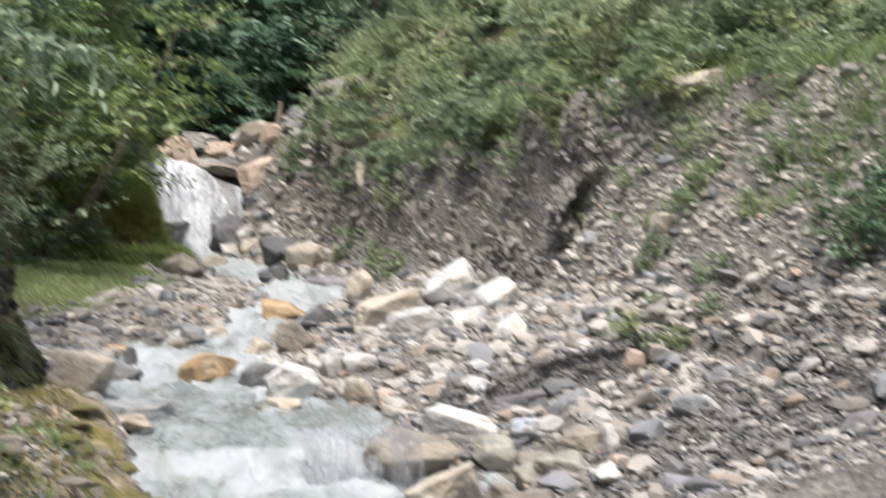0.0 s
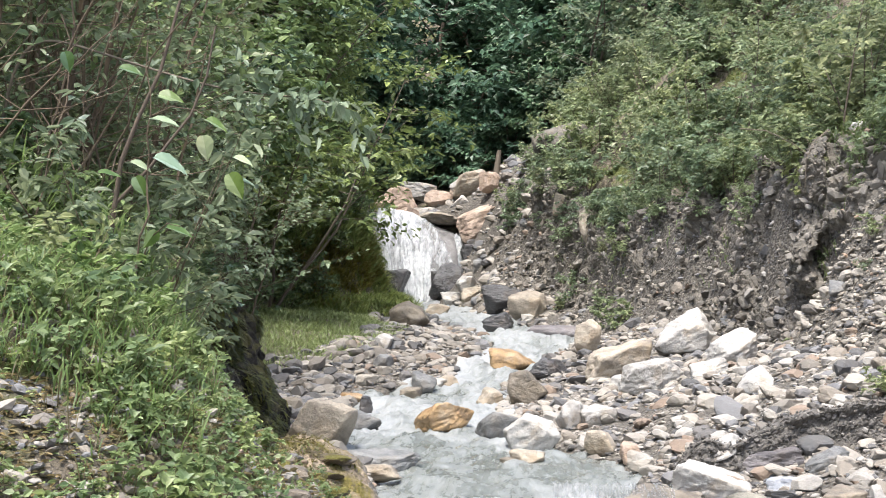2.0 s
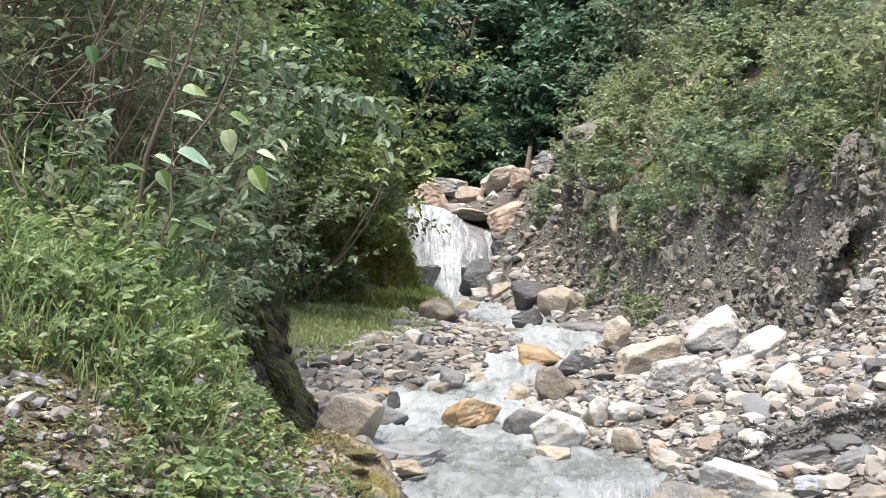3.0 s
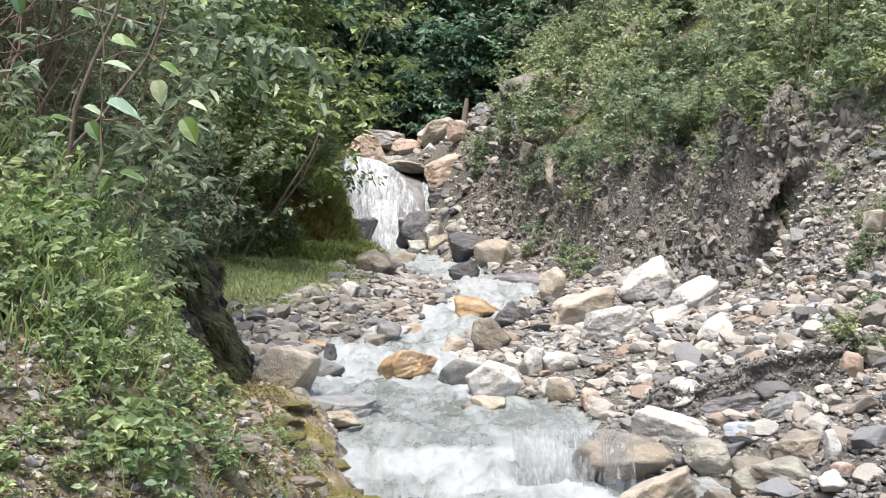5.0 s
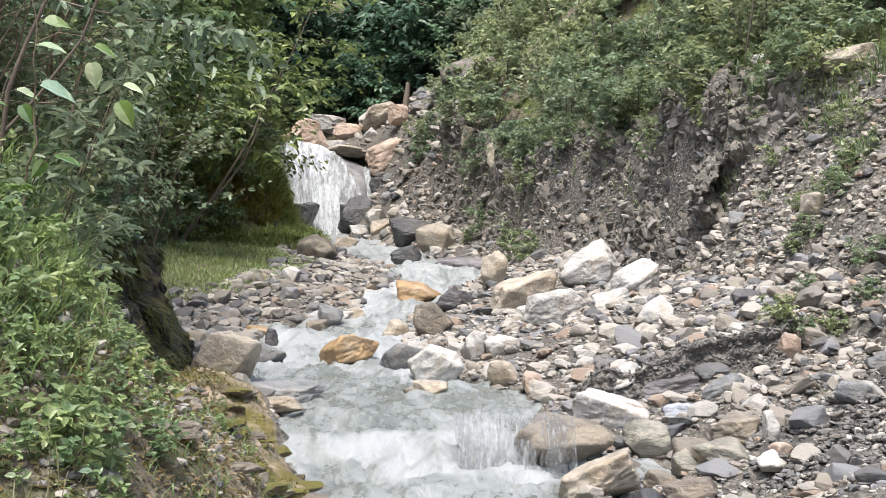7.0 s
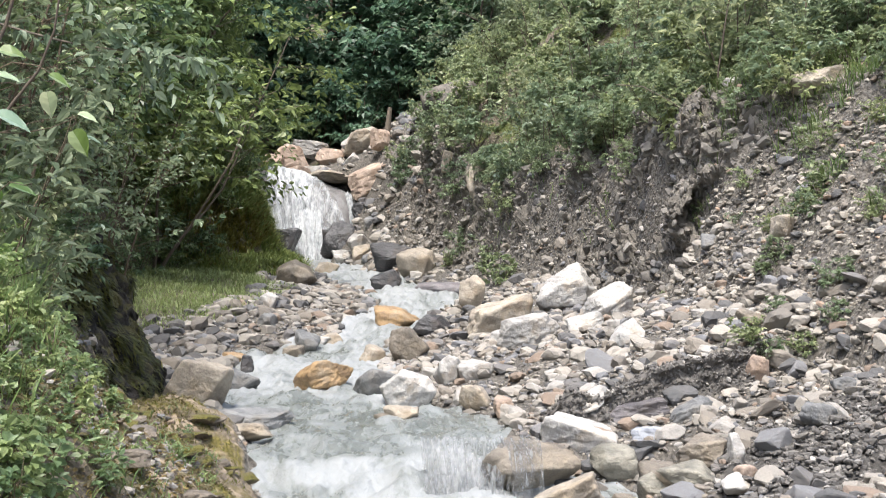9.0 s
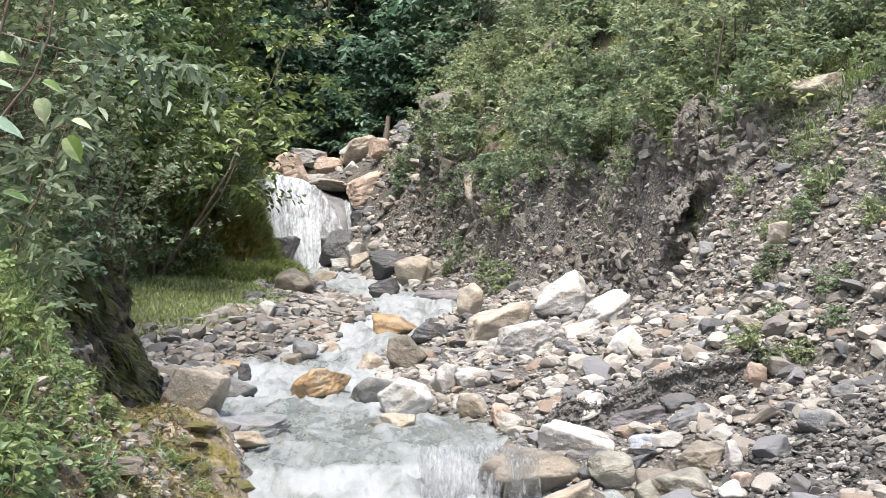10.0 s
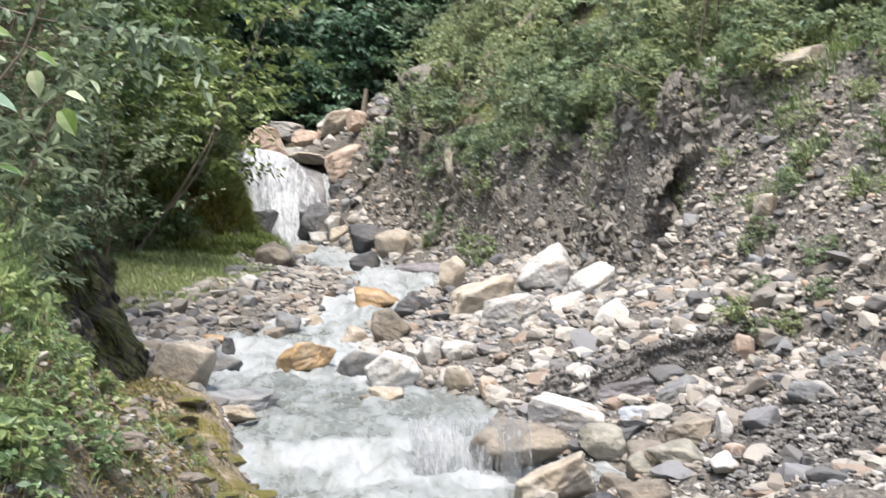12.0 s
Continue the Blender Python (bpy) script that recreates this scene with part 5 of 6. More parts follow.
plant("sapling", "slender young tree on the bank", "tree", "saplings on the stony bank", me,
      [(x, y, float(ground_height(x, y)) - 0.05, t, s) for x, y, t, s in ((3.35, 15.0, 10, 0.9), (4.3, 15.1, 80, 1.0), (4.9, 16.6, 160, 1.1), (4.1, 18.0, 200, 1.0), (3.1, 19.5, 300, 0.9), (5.6, 17.5, 30, 1.1), (2.5, 21.5, 120, 0.8))])

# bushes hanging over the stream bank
me_bush = [plant_meshes(950 + k, 4.6, 6, 12, 7, 9, 0.17, 0.03, 0.55, 0.42, 0.55, (0.3, 0.05)[k], -0.04, leaf_w=0.55, fine=k == 0, mat=(M_LEAF_BUSH, M_LEAF_SHADED)[k]) for k in range(2)]
plant("bush", "tall dense bush hanging over the stream bank", "bush", "bushes on the wooded bank", me_bush[0],
      [(x, y, float(ground_height(x, y)) - 0.3, t, s) for x, y, t, s in ((-5.2, 21.5, 0, 1.0), (-6.2, 25.4, 120, 1.2), (-6.7, 28.6, 70, 1.2), (-6.0, 28.5, 220, 1.0), (-6.5, 23.5, 80, 1.25), (-6.2, 33.0, 300, 0.8), (-7.8, 20.0, 10, 1.2))], ("stem", "foliage"))
# these copies wear the darkened leaves, deep shade painted in
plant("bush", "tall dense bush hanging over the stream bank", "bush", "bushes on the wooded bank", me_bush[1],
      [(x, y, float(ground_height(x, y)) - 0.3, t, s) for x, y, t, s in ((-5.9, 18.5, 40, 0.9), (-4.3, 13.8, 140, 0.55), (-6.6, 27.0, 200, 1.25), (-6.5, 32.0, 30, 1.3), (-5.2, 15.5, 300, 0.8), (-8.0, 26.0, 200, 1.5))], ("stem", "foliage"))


me = plant_meshes(958, 5.0, 5, 11, 7, 9, 0.16, 0.03, 0.62, 0.42, 0.55, 0.5, -0.05, leaf_w=0.55, mat=M_LEAF_BUSH)
plant("bush", "tall bush arching out over the stream", "bush", "bushes on the wooded bank", me, [(x, y, float(ground_height(x, y)) - 0.3, t, s) for x, y, t, s in ((-4.5, 22.8, 30, 1.0), (-5.0, 26.0, 160, 1.0))], ("stem", "foliage"))


# forest behind
def far_keep(x, y):
    return abs(x + 0.02 * y) < 0.45 * y + 3 and not (y < 41 and -4.5 < x < 0.5) and not (y < 39 and x < 2.5)


for k in range(4):
    me = plant_meshes(970 + k, 8.0, 1, 25, 8, 13, 0.29, 0.11, 0.06, 0.34, 0.5, 0.04, 0.0, fine=False, leaf_w=0.6, mat=M_LEAF_DARK)
    plant("tree", "dark green broadleaved tree on the valley side", "tree", "forest behind the stream", me, spots_where(13, (-16, 16, 38, 47), 90 + k, far_keep, (0.6, 1.2), 0.3) + spots_where(7, (-32, 32, 47, 70), 95 + k, far_keep, (0.9, 1.5), 0.3))
me = plant_meshes(980, 5.0, 2, 16, 7, 9, 0.19, 0.05, 0.18, 0.36, 0.5, 0.08, 0.0, fine=False, leaf_w=0.6, mat=M_LEAF_GREY)
plant("tree", "grey-green young tree behind the overgrown bank", "tree", "young trees behind the bank", me, [(x, y, float(ground_height(x, y)) - 0.2, t, s) for x, y, t, s in ((1.7, 37.0, 0, 0.95), (3.6, 36.0, 80, 1.05), (5.6, 35.0, 150, 1.0), (7.6, 33.5, 220, 1.1), (9.5, 32.0, 300, 1.0))])
me = plant_meshes(990, 2.6, 5, 9, 6, 6, 0.21, 0.02, 0.45, 0.4, 0.42, 0.05, 0.0, fine=False, mat=M_LEAF_DARK)
plant("bush", "dark green bush at the edge of the forest", "bush", "undergrowth behind the stream", me, spots_where(46, (-12, 14, 37, 50), 99, far_keep, (0.7, 1.4), 0.2) + [(x, y, float(ground_height(x, y)) - 0.2, 50 * x, s) for x, y, s in ((-4.3, 40.0, 0.9), (-3.1, 41.2, 1.1), (-1.9, 40.6, 1.0), (-0.7, 41.2, 1.2), (0.4, 40.0, 1.0), (1.6, 39.4, 1.0), (-5.4, 39.6, 1.1), (-2.5, 43.5, 1.4), (-0.2, 43.5, 1.4), (-5.0, 42.5, 1.4), (2.6, 41, 1.3))], ("stem", "foliage"))


# ---- overgrown near bank ----
def blades(pos, way, length, width, r, curl=0.5):
    """Arching grass blades of three segments."""
    n = len(pos)
    flat = unit(np.stack([way[:, 0], way[:, 1], np.zeros(n)], 1))
    side = np.stack([-flat[:, 1], flat[:, 0], np.zeros(n)], 1)
    w0 = unit(way)
    L, W = length[:, None], width[:, None]
    p0, p1 = pos, pos + w0 * L * 0.4
    w1 = unit(w0 + flat * curl * 0.7 - (0, 0, 0.15))
    p2 = p1 + w1 * L * 0.33
    w2 = unit(w1 + flat * curl - (0, 0, 0.6 * curl))
    p3 = p2 + w2 * L * 0.3
    v = np.stack([p0 - side * W * 0.35, p0 + side * W * 0.35, p1 - side * W * 0.5, p1 + side * W * 0.5, p2 - side * W * 0.4, p2 + side * W * 0.4, p3, p3 + side * W * 0.05], 1)
    i = np.arange(n)[:, None] * 8
    f = np.stack([i + [0, 1, 3, 2], i + [2, 3, 5, 4], i + [4, 5, 7, 6]], 1).reshape(-1, 4)
    return v.reshape(-1, 3), f


def grass(name, label, count, span, seed, keep, length, width, mat, spread=0.7, curl=0.5, clump=5.0, tufts=0.0):
    r = np.random.RandomState(seed)
    xs, ys = [], []
    while sum(len(a) for a in xs) < count:
        x, y = r.uniform(span[0], span[1], 6000), r.uniform(span[2], span[3], 6000)
        ok = keep(x, y) & (fbm(x * clump, y * clump, seed, 3) > tufts * r.uniform(-1, 1, 6000) - 0.25 + tufts)
        xs.append(x[ok])
        ys.append(y[ok])
    x, y = np.concatenate(xs)[:count], np.concatenate(ys)[:count]
    a = r.uniform(0, 6.283, count)
    s = r.uniform(0.1, 1, count) * spread
    way = np.stack([np.cos(a) * s, np.sin(a) * s, np.ones(count)], 1)
    ln = length * r.uniform(0.45, 1.15, count)
    v, f = blades(np.stack([x, y, ground_height(x, y) - 0.01], 1), way, ln, width * r.uniform(0.6, 1.2, count), r, curl)
    return tagged(new(name, mesh_of(name, v, f, mat, False)), label, "grass", kind="stuff")


def near_slope(x, y):
    d = water_left(y) - x
    rim = np.interp(y, [3, 7, 9, 10.5, 12], [1.0, 1.05, 1.0, 1.0, 1.1])
    return (d > rim + 0.2 * vnoise(x * 2, y * 2, 3)) & (x > -0.56 * y) & (x < -0.25 * y + 0.12 * vnoise(x * 3, y * 3, 14.0)) & (y < 12.3)


def moss_rim(x, y):
    d = water_left(y) - x
    return (d > 0.12) & (d < 1.0) & (y < 12.6)


def grass_patch(x, y):
    d = water_left(y) - x
    return (d > 1.5 + 0.3 * vnoise(x, y, 1)) & (x > -5.2) & (y > 17.0 + 0.4 * vnoise(x * 2, y, 5))


def mossy_slope(x, y):
    d = water_left(y) - x
    return (d > 0.35) & (d < 3.4) & (y > 24)


grass("grass", "long green grass on the steep stream bank", 14000, (-4.2, -0.4, 4.4, 11.8), 41, near_slope, 0.24, 0.0065, M_GRASS, 0.9, 0.7, 1.8, 0.15)
grass("dry_grass", "brown dry stalks among the bank grass", 2600, (-3.4, -0.5, 3.0, 11.8), 42, near_slope, 0.17, 0.004, M_DRY, 0.5, 0.25, 2.0, 0.2)
grass("moss", "yellow-green moss on the rock rim above the water", 9000, (-2.8, 0.2, 4.5, 12.6), 43, moss_rim, 0.035, 0.008, M_MOSS, 1.2, 0.4, 1.4, 0.35)
grass("meadow_grass", "short green grass on the flat beside the gravel", 16000, (-5.4, -2.0, 16.8, 24.5), 44, grass_patch, 0.13, 0.014, M_MEADOW, 0.9, 0.5, 2.0, -0.5)
grass("hanging_grass", "yellow-green grass hanging down the far bank", 11000, (-7.0, -2.4, 24, 36), 45, mossy_slope, 0.36, 0.024, M_HANG, 1.0, 0.9, 1.4, 0.0)


def steep_side(x, y):
    d = water_left(y) - x
    return (d > 0.25) & (d < 1.5) & (y > 25)


def lower_side(x, y):
    d = water_left(y) - x
    return (d > 0.15) & (d < 1.0 + 0.3 * vnoise(x, y, 12.0)) & (y > 25)


def bank_lift(x, y):
    return ground_height(x, y) - ground_height(water_left(y) - 0.1, y) + 0.5 * vnoise(x * 1.3, y * 1.3, 21.0)


def golden_foot(x, y):
    d = water_left(y) - x
    return (d > 0.5) & (d < 3.6) & (bank_lift(x, y) > 0.45) & (bank_lift(x, y) < 1.55)


def green_brow(x, y):
    d = water_left(y) - x
    return (d > 0.5) & (d < 4.2) & (bank_lift(x, y) > 1.25) & (bank_lift(x, y) < 3.4)


def plateau(x, y):
    g = x - crest_right(y)[0]
    return (g > -0.45 + 0.75 * vnoise(x * 1.5, y * 1.5, 6) - 0.9 * step(13.6, 12.2, y) * (vnoise(x * 4, y * 4, 16.0) > 0.1)) & (g < 3.5) & (x < 0.46 * y)


grass("bank_moss", "golden brown moss and dry grass on the steep bank", 9000, (-5.0, -2.2, 25, 36), 50, lower_side, 0.16, 0.03, M_GOLD, 1.2, 0.9, 1.3, 0.2)
grass("bank_moss", "golden moss and short dry grass on the foot of the bank", 15000, (-5.6, -2.0, 24.3, 29.5), 52, golden_foot, 0.22, 0.034, M_GOLD, 1.4, 1.1, 1.3, 0.0)
grass("bank_grass", "bright yellow-green grass draping the brow of the bank", 15000, (-6.2, -2.0, 24.3, 29.5), 53, green_brow, 0.40, 0.026, M_HANG, 1.2, 1.1, 1.2, 0.0)
grass("side_grass", "long yellow-green grass drooping beside the waterfall", 9000, (-5.2, -2.2, 25, 37), 48, steep_side, 0.42, 0.026, M_HANG, 1.0, 1.1, 1.2, 0.0)
grass("plateau_grass", "thin yellowish grass on the flat top of the bank", 9500, (3.0, 7.5, 9.5, 18), 49, plateau, 0.30, 0.011, M_HANG, 0.7, 0.6, 1.2, 0.0)


def near_herbs(x, y):
    return bool(near_slope(np.array(x), np.array(y)) & (x > -0.56 * y) & (x + 0.315 * y < 0.12 * vnoise(x * 1.5, y * 1.5, 9.0)) & (fbm(x * 2.2, y * 2.2, 31.0, 3) > -0.3 + 0.4 * step(6.2, 5.6, y)) & (y > 4.75 + 0.8 * step(-1.5, -0.9, x) + 0.5 * vnoise(x * 3.1, y * 3.1, 2.0)))


for k in range(4):
    me = plant_meshes(1100 + k, 0.24 + 0.06 * k, 3 + k % 2, 7, 2, 3, 0.034 + 0.008 * k, 0.0025, 0.4, 0.3, 0.5, 0.15, 0.0, base_r=0.01, leaf_w=(0.62, 0.5, 0.4, 0.66)[k], mat=(M_HERB, M_LEAF, M_LEAF_PALE, M_LEAF_GREY)[k], wood=M_TWIG)
    plant("herb", "leafy green herb growing on the bank", "plant", "herbs on the near bank", me, spots_where(50, (-4.4, -0.5, 4.4, 11.8), 140 + k, near_herbs, (0.6, 1.3), 0.01), ("stem", "foliage"))

def low_bank(x, y):
    return bool((x < -0.235 * y + 0.08 * vnoise(x * 2.5, y * 2.5, 8.0)) & (x > -0.5 * y) & (fbm(x * 2.5, y * 2.5, 12.0, 3) > -0.15))


me = plant_meshes(1115, 0.13, 4, 5, 2, 3, 0.034, 0.002, 0.7, 0.35, 0.5, 0.1, 0.0, base_r=0.01, leaf_w=0.6, mat=M_HERB, wood=M_TWIG)
plant("herb", "low green herb among litter and stones", "plant", "herbs on the lower bank", me, spots_where(100, (-2.6, -0.6, 3.6, 7.2), 148, low_bank, (0.6, 1.5), 0.0), ("stem", "foliage"))

# ferny low leaves close to the soil
me = plant_meshes(1120, 0.22, 7, 6, 2, 6, 0.045, 0.003, 1.0, 0.35, 0.5, 0.1, 0.0, leaf_w=0.45, mat=M_GRASS, wood=M_TWIG, fine=False)
plant("fern", "small feathery fern on the bank", "plant", "ferns on the near bank", me, spots_where(48, (-3.4, -0.4, 3.0, 11.8), 150, near_herbs, (0.7, 1.4), 0.0), ("stem", "foliage"))

# tall twiggy shrubs at the top of the near bank
for k, spots in enumerate((((-3.5, 7.4, 20, 1.0), (-3.0, 9.6, 200, 0.95), (-4.2, 8.6, 80, 1.2)), ((-3.1, 8.4, 300, 1.0), (-3.4, 11.2, 60, 1.0), (-4.4, 10.4, 150, 1.25), (-2.8, 12.0, 10, 0.75)))):
    me = plant_meshes(1140 + k, 3.0, 7, 9, 5, 7, 0.085, 0.017, 0.32, 0.38, 0.5, 0.34, -0.02, leaf_w=0.6, mat=(M_LEAF_COOL, M_LEAF)[k], wood=M_TWIG, base_r=0.3, twig_wood=True)
    plant("shrub", "tall twiggy shrub with brown stems on the bank", "shrub", "tall shrubs on the near bank", me, [(x, y, float(ground_height(x, y)) - 0.1, t, s) for x, y, t, s in spots], ("stem", "foliage"))


# tall grass and fresh growth behind, up to the feet of the shrubs
def upper_slope(x, y):
    d = water_left(y) - x
    return (d > 1.25 + 0.25 * vnoise(x * 1.5, y * 1.5, 11.0)) & (x > -0.56 * y) & (x < -0.275 * y + 0.15 * vnoise(x * 2, y * 2, 15.0))


grass("tall_grass", "tall fresh green grass under the twiggy shrubs", 4500, (-4.6, -1.6, 6.6, 11.8), 51, upper_slope, 0.72, 0.011, M_GRASS, 0.5, 0.55, 1.3, 0.15)
me = plant_meshes(1146, 0.95, 3, 9, 3, 5, 0.075, 0.005, 0.3, 0.3, 0.5, 0.1, 0.0, leaf_w=0.45, mat=M_LEAF_GREY, wood=M_TWIG, base_r=0.05)
plant("tall_herb", "tall leafy green herb on the upper bank", "plant", "tall herbs on the near bank", me, spots_where(60, (-4.6, -1.6, 6.4, 11.6), 152, lambda x, y: bool(upper_slope(np.array(x), np.array(y))), (0.6, 1.25), 0.02), ("stem", "foliage"))

# leafy undergrowth round their feet
me = plant_meshes(1150, 0.75, 5, 7, 4, 6, 0.075, 0.006, 0.6, 0.4, 0.45, 0.08, 0.0, leaf_w=0.55, mat=M_LEAF_COOL, wood=M_TWIG, base_r=0.03)
plant("shrub", "low leafy shrub under the twiggy stems", "shrub", "undergrowth on the near bank", me, [(x, y, float(ground_height(x, y)) - 0.05, t, s) for x, y, t, s in ((-2.3, 6.9, 0, 0.8), (-2.6, 7.3, 50, 0.9), (-2.9, 7.2, 100, 1.0), (-2.4, 7.9, 150, 0.8), (-2.7, 8.3, 200, 1.0), (-3.1, 8.0, 250, 1.1), (-2.5, 9.0, 300, 0.9), (-2.75, 9.6, 20, 1.0), (-2.6, 10.4, 70, 0.9), (-2.1, 6.4, 120, 0.6), (-3.2, 7.6, 170, 1.1), (-2.45, 8.5, 220, 0.8))], ("stem", "foliage"))


# ---- sapling with broad pale leaves in front ----
def heart_leaf(size, r):
    """One broad heart-shaped leaf along +x, folded along its rib and drooping at the tip."""
    out = [(0.0, 0.0), (-0.01, 0.14), (0.10, 0.27), (0.30, 0.34), (0.54, 0.29), (0.78, 0.15), (1.0, 0.0)]
    rib = [(0.0, 0.0), (0.12, 0.0), (0.3, 0.0), (0.5, 0.0), (0.68, 0.0), (0.84, 0.0), (1.0, 0.0)]
    v, f = [], []
    for s in (1, -1):
        b = len(v)
        for (x, y), (q, _) in zip(out, rib):
            v.append((x, s * y, 0.28 * y + 0.02 * math.sin(9 * x) - 0.22 * x * x))
            v.append((q, 0.0, -0.22 * q * q))
        for k in range(6):
            a = b + 2 * k
            f.append((a, a + 2, a + 3, a + 1) if s > 0 else (a, a + 1, a + 3, a + 2))
    return np.array(v) * size, np.array(f)


def broadleaf_sapling():
    r = np.random.RandomState(77)
    thing = tagged(new("sapling"), "slender sapling with broad heart-shaped pale green leaves", "tree")
    stem = np.array([(-1.95, 6.25, 1.15), (-1.87, 6.17, 1.65), (-1.82, 6.15, 1.95), (-1.80, 6.15, 2.13), (-1.80, 6.14, 2.4), (-1.82, 6.14, 2.75)])
    arm = np.array([(-1.80, 6.15, 2.13), (-1.66, 6.12, 2.12), (-1.52, 6.08, 2.14), (-1.40, 6.05, 2.18)])
    arm_low = np.array([(-1.86, 6.17, 1.70), (-1.78, 6.1, 1.84), (-1.70, 6.07, 1.90), (-1.62, 6.05, 1.88)])
    arm_high = np.array([(-1.80, 6.14, 2.40), (-1.70, 6.12, 2.44), (-1.58, 6.1, 2.42), (-1.46, 6.1, 2.34)])
    stem = along(stem, np.linspace(0, 0.999, 16))[0] + np.concatenate([np.zeros((1, 3)), r.normal(0, 0.012, (15, 3))])
    for path, thick in ((stem, 0.007), (arm, 0.004), (arm_low, 0.004), (arm_high, 0.004)):
        v, f = tube(path, np.linspace(thick, thick * 0.4, len(path)), 6)
        part("branch", mesh_of("branch", v, f, M_TWIG), thing)
    # across, height, length, tilt, fall of the tip, pale
    spots = ((-1.56, 2.31, 0.12, 78, 78, 1), (-1.41, 2.12, 0.13, 72, 58, 0), (-1.79, 2.38, 0.14, 18, 4, 1), (-1.76, 2.20, 0.17, 24, 18, 1), (-1.90, 2.19, 0.11, 22, 16, 1),
             (-1.87, 2.12, 0.10, 68, 62, 0), (-1.76, 1.87, 0.10, 62, 118, 0), (-1.70, 1.88, 0.13, 20, 10, 0), (-1.93, 2.61, 0.12, 24, 8, 0), (-1.77, 2.50, 0.12, 38, 8, 0),
             (-2.17, 2.68, 0.10, 68, 72, 0), (-1.40, 2.20, 0.10, 28, 14, 1), (-2.02, 2.13, 0.11, 16, 0, 0), (-1.52, 2.37, 0.11, 34, 22, 0), (-1.38, 2.10, 0.08, 16, 12, 1), (-1.60, 1.10, 0.10, 60, 40, 0))
    for x, z, size, tilt, fall, pale in spots:
        v, f = heart_leaf(size, r)
        ob = part("leaf", mesh_of("leaf", v, f, M_LEAF_WAN if pale else M_LEAF_BIG, False), thing)
        ob.matrix_basis = pose(x, 6.1 + r.uniform(-0.08, 0.06), z, tilt + r.uniform(-6, 6), fall, r.uniform(-15, 15))
    return thing


broadleaf_sapling()


# a long thin branch reaching out over the water, with leaves near its end
def reaching_branch():
    r = np.random.RandomState(21)
    thing = tagged(new("branch"), "long thin leafy branch reaching over the stream", "branch")
    main = np.array([(-3.15, 7.6, 1.9), (-3.05, 7.5, 2.6), (-2.92, 7.4, 3.05), (-2.68, 7.4, 3.02), (-2.4, 7.4, 2.92), (-2.08, 7.4, 2.82), (-1.75, 7.4, 2.72), (-1.47, 7.4, 2.69), (-1.22, 7.4, 2.68), (-1.06, 7.4, 2.62)])
    main = along(main, np.linspace(0, 0.999, 40))[0]
    for _ in range(12):
        main[1:-1] = (main[:-2] + 2 * main[1:-1] + main[2:]) / 4
    v, f = tube(main, np.linspace(0.011, 0.004, len(main)), 6)
    part("wood", mesh_of("wood", v, f, M_DRY_WOOD), thing)
    P, W = [], []
    for t in np.concatenate([np.linspace(0.4, 0.66, 6), np.linspace(0.68, 1.0, 20)]):
        p, w = along(main, np.array([min(t, 0.999)]))
        tw = shoot(r, p[0], w[0] + r.normal(0, 0.8, 3), r.uniform(0.12, 0.34), 0.15, -0.10, 4)
        pp, ww = along(tw, np.linspace(0.1, 0.99, 8))
        P.append(pp)
        W.append(ww * 0.6 + r.normal(0, 0.6, pp.shape) + (0, 0, -0.3))
    P, W = np.concatenate(P), np.concatenate(W)
    s = r.uniform(0.055, 0.105, len(P))
    v, f = leaf_arrays(P, W, r.normal(0, 0.4, P.shape) + (0, 0, 1), s, s * 0.55)
    part("foliage", mesh_of("foliage", v, f, M_LEAF_SILVER, False), thing)


reaching_branch()

# leafy scrub in the hollow behind the mossy rock
me = plant_meshes(1160, 1.6, 5, 7, 5, 8, 0.11, 0.012, 0.6, 0.42, 0.4, 0.05, 0.0, leaf_w=0.6, mat=M_LEAF_COOL, fine=False)
plant("shrub", "low dense shrub on the shaded bank", "shrub", "low shrubs on the wooded bank", me,
      [(x, y, float(ground_height(x, y)) - 0.1, t, s) for x, y, t, s in ((-4.6, 24.0, 0, 1.0), (-4.5, 21.4, 60, 0.7), (-4.7, 22.5, 160, 0.8), (-4.25, 23.3, 260, 0.6), (-4.0, 24.9, 30, 0.6), (-3.9, 26.2, 130, 0.55), (-4.2, 27.4, 230, 0.7), (-3.85, 27.0, 15, 0.5), (-3.75, 28.4, 75, 0.5), (-3.95, 29.3, 175, 0.5), (-5.4, 22.6, 90, 1.1), (-6.0, 20.6, 200, 1.2), (-4.4, 26.0, 10, 0.9), (-5.0, 28.4, 50, 0.9), (-5.6, 26.8, 150, 1.2), (-5.8, 30.2, 300, 1.1), (-5.6, 33.4, 20, 1.0), (-5.4, 17.6, 20, 1.1), (-4.4, 14.9, 20, 0.8), (-4.6, 34.3, 70, 0.8), (-4.9, 35.6, 170, 1.0), (-5.3, 37.2, 10, 1.2), (-4.7, 38.2, 240, 0.9), (-6.0, 35.8, 10, 1.5), (-4.3, 31.6, 33, 0.6), (-4.4, 33.2, 133, 0.6), (-4.1, 29.8, 233, 0.6), (-4.5, 34.9, 333, 0.6), (-4.9, 32.4, 33, 0.8))], ("stem", "foliage"))


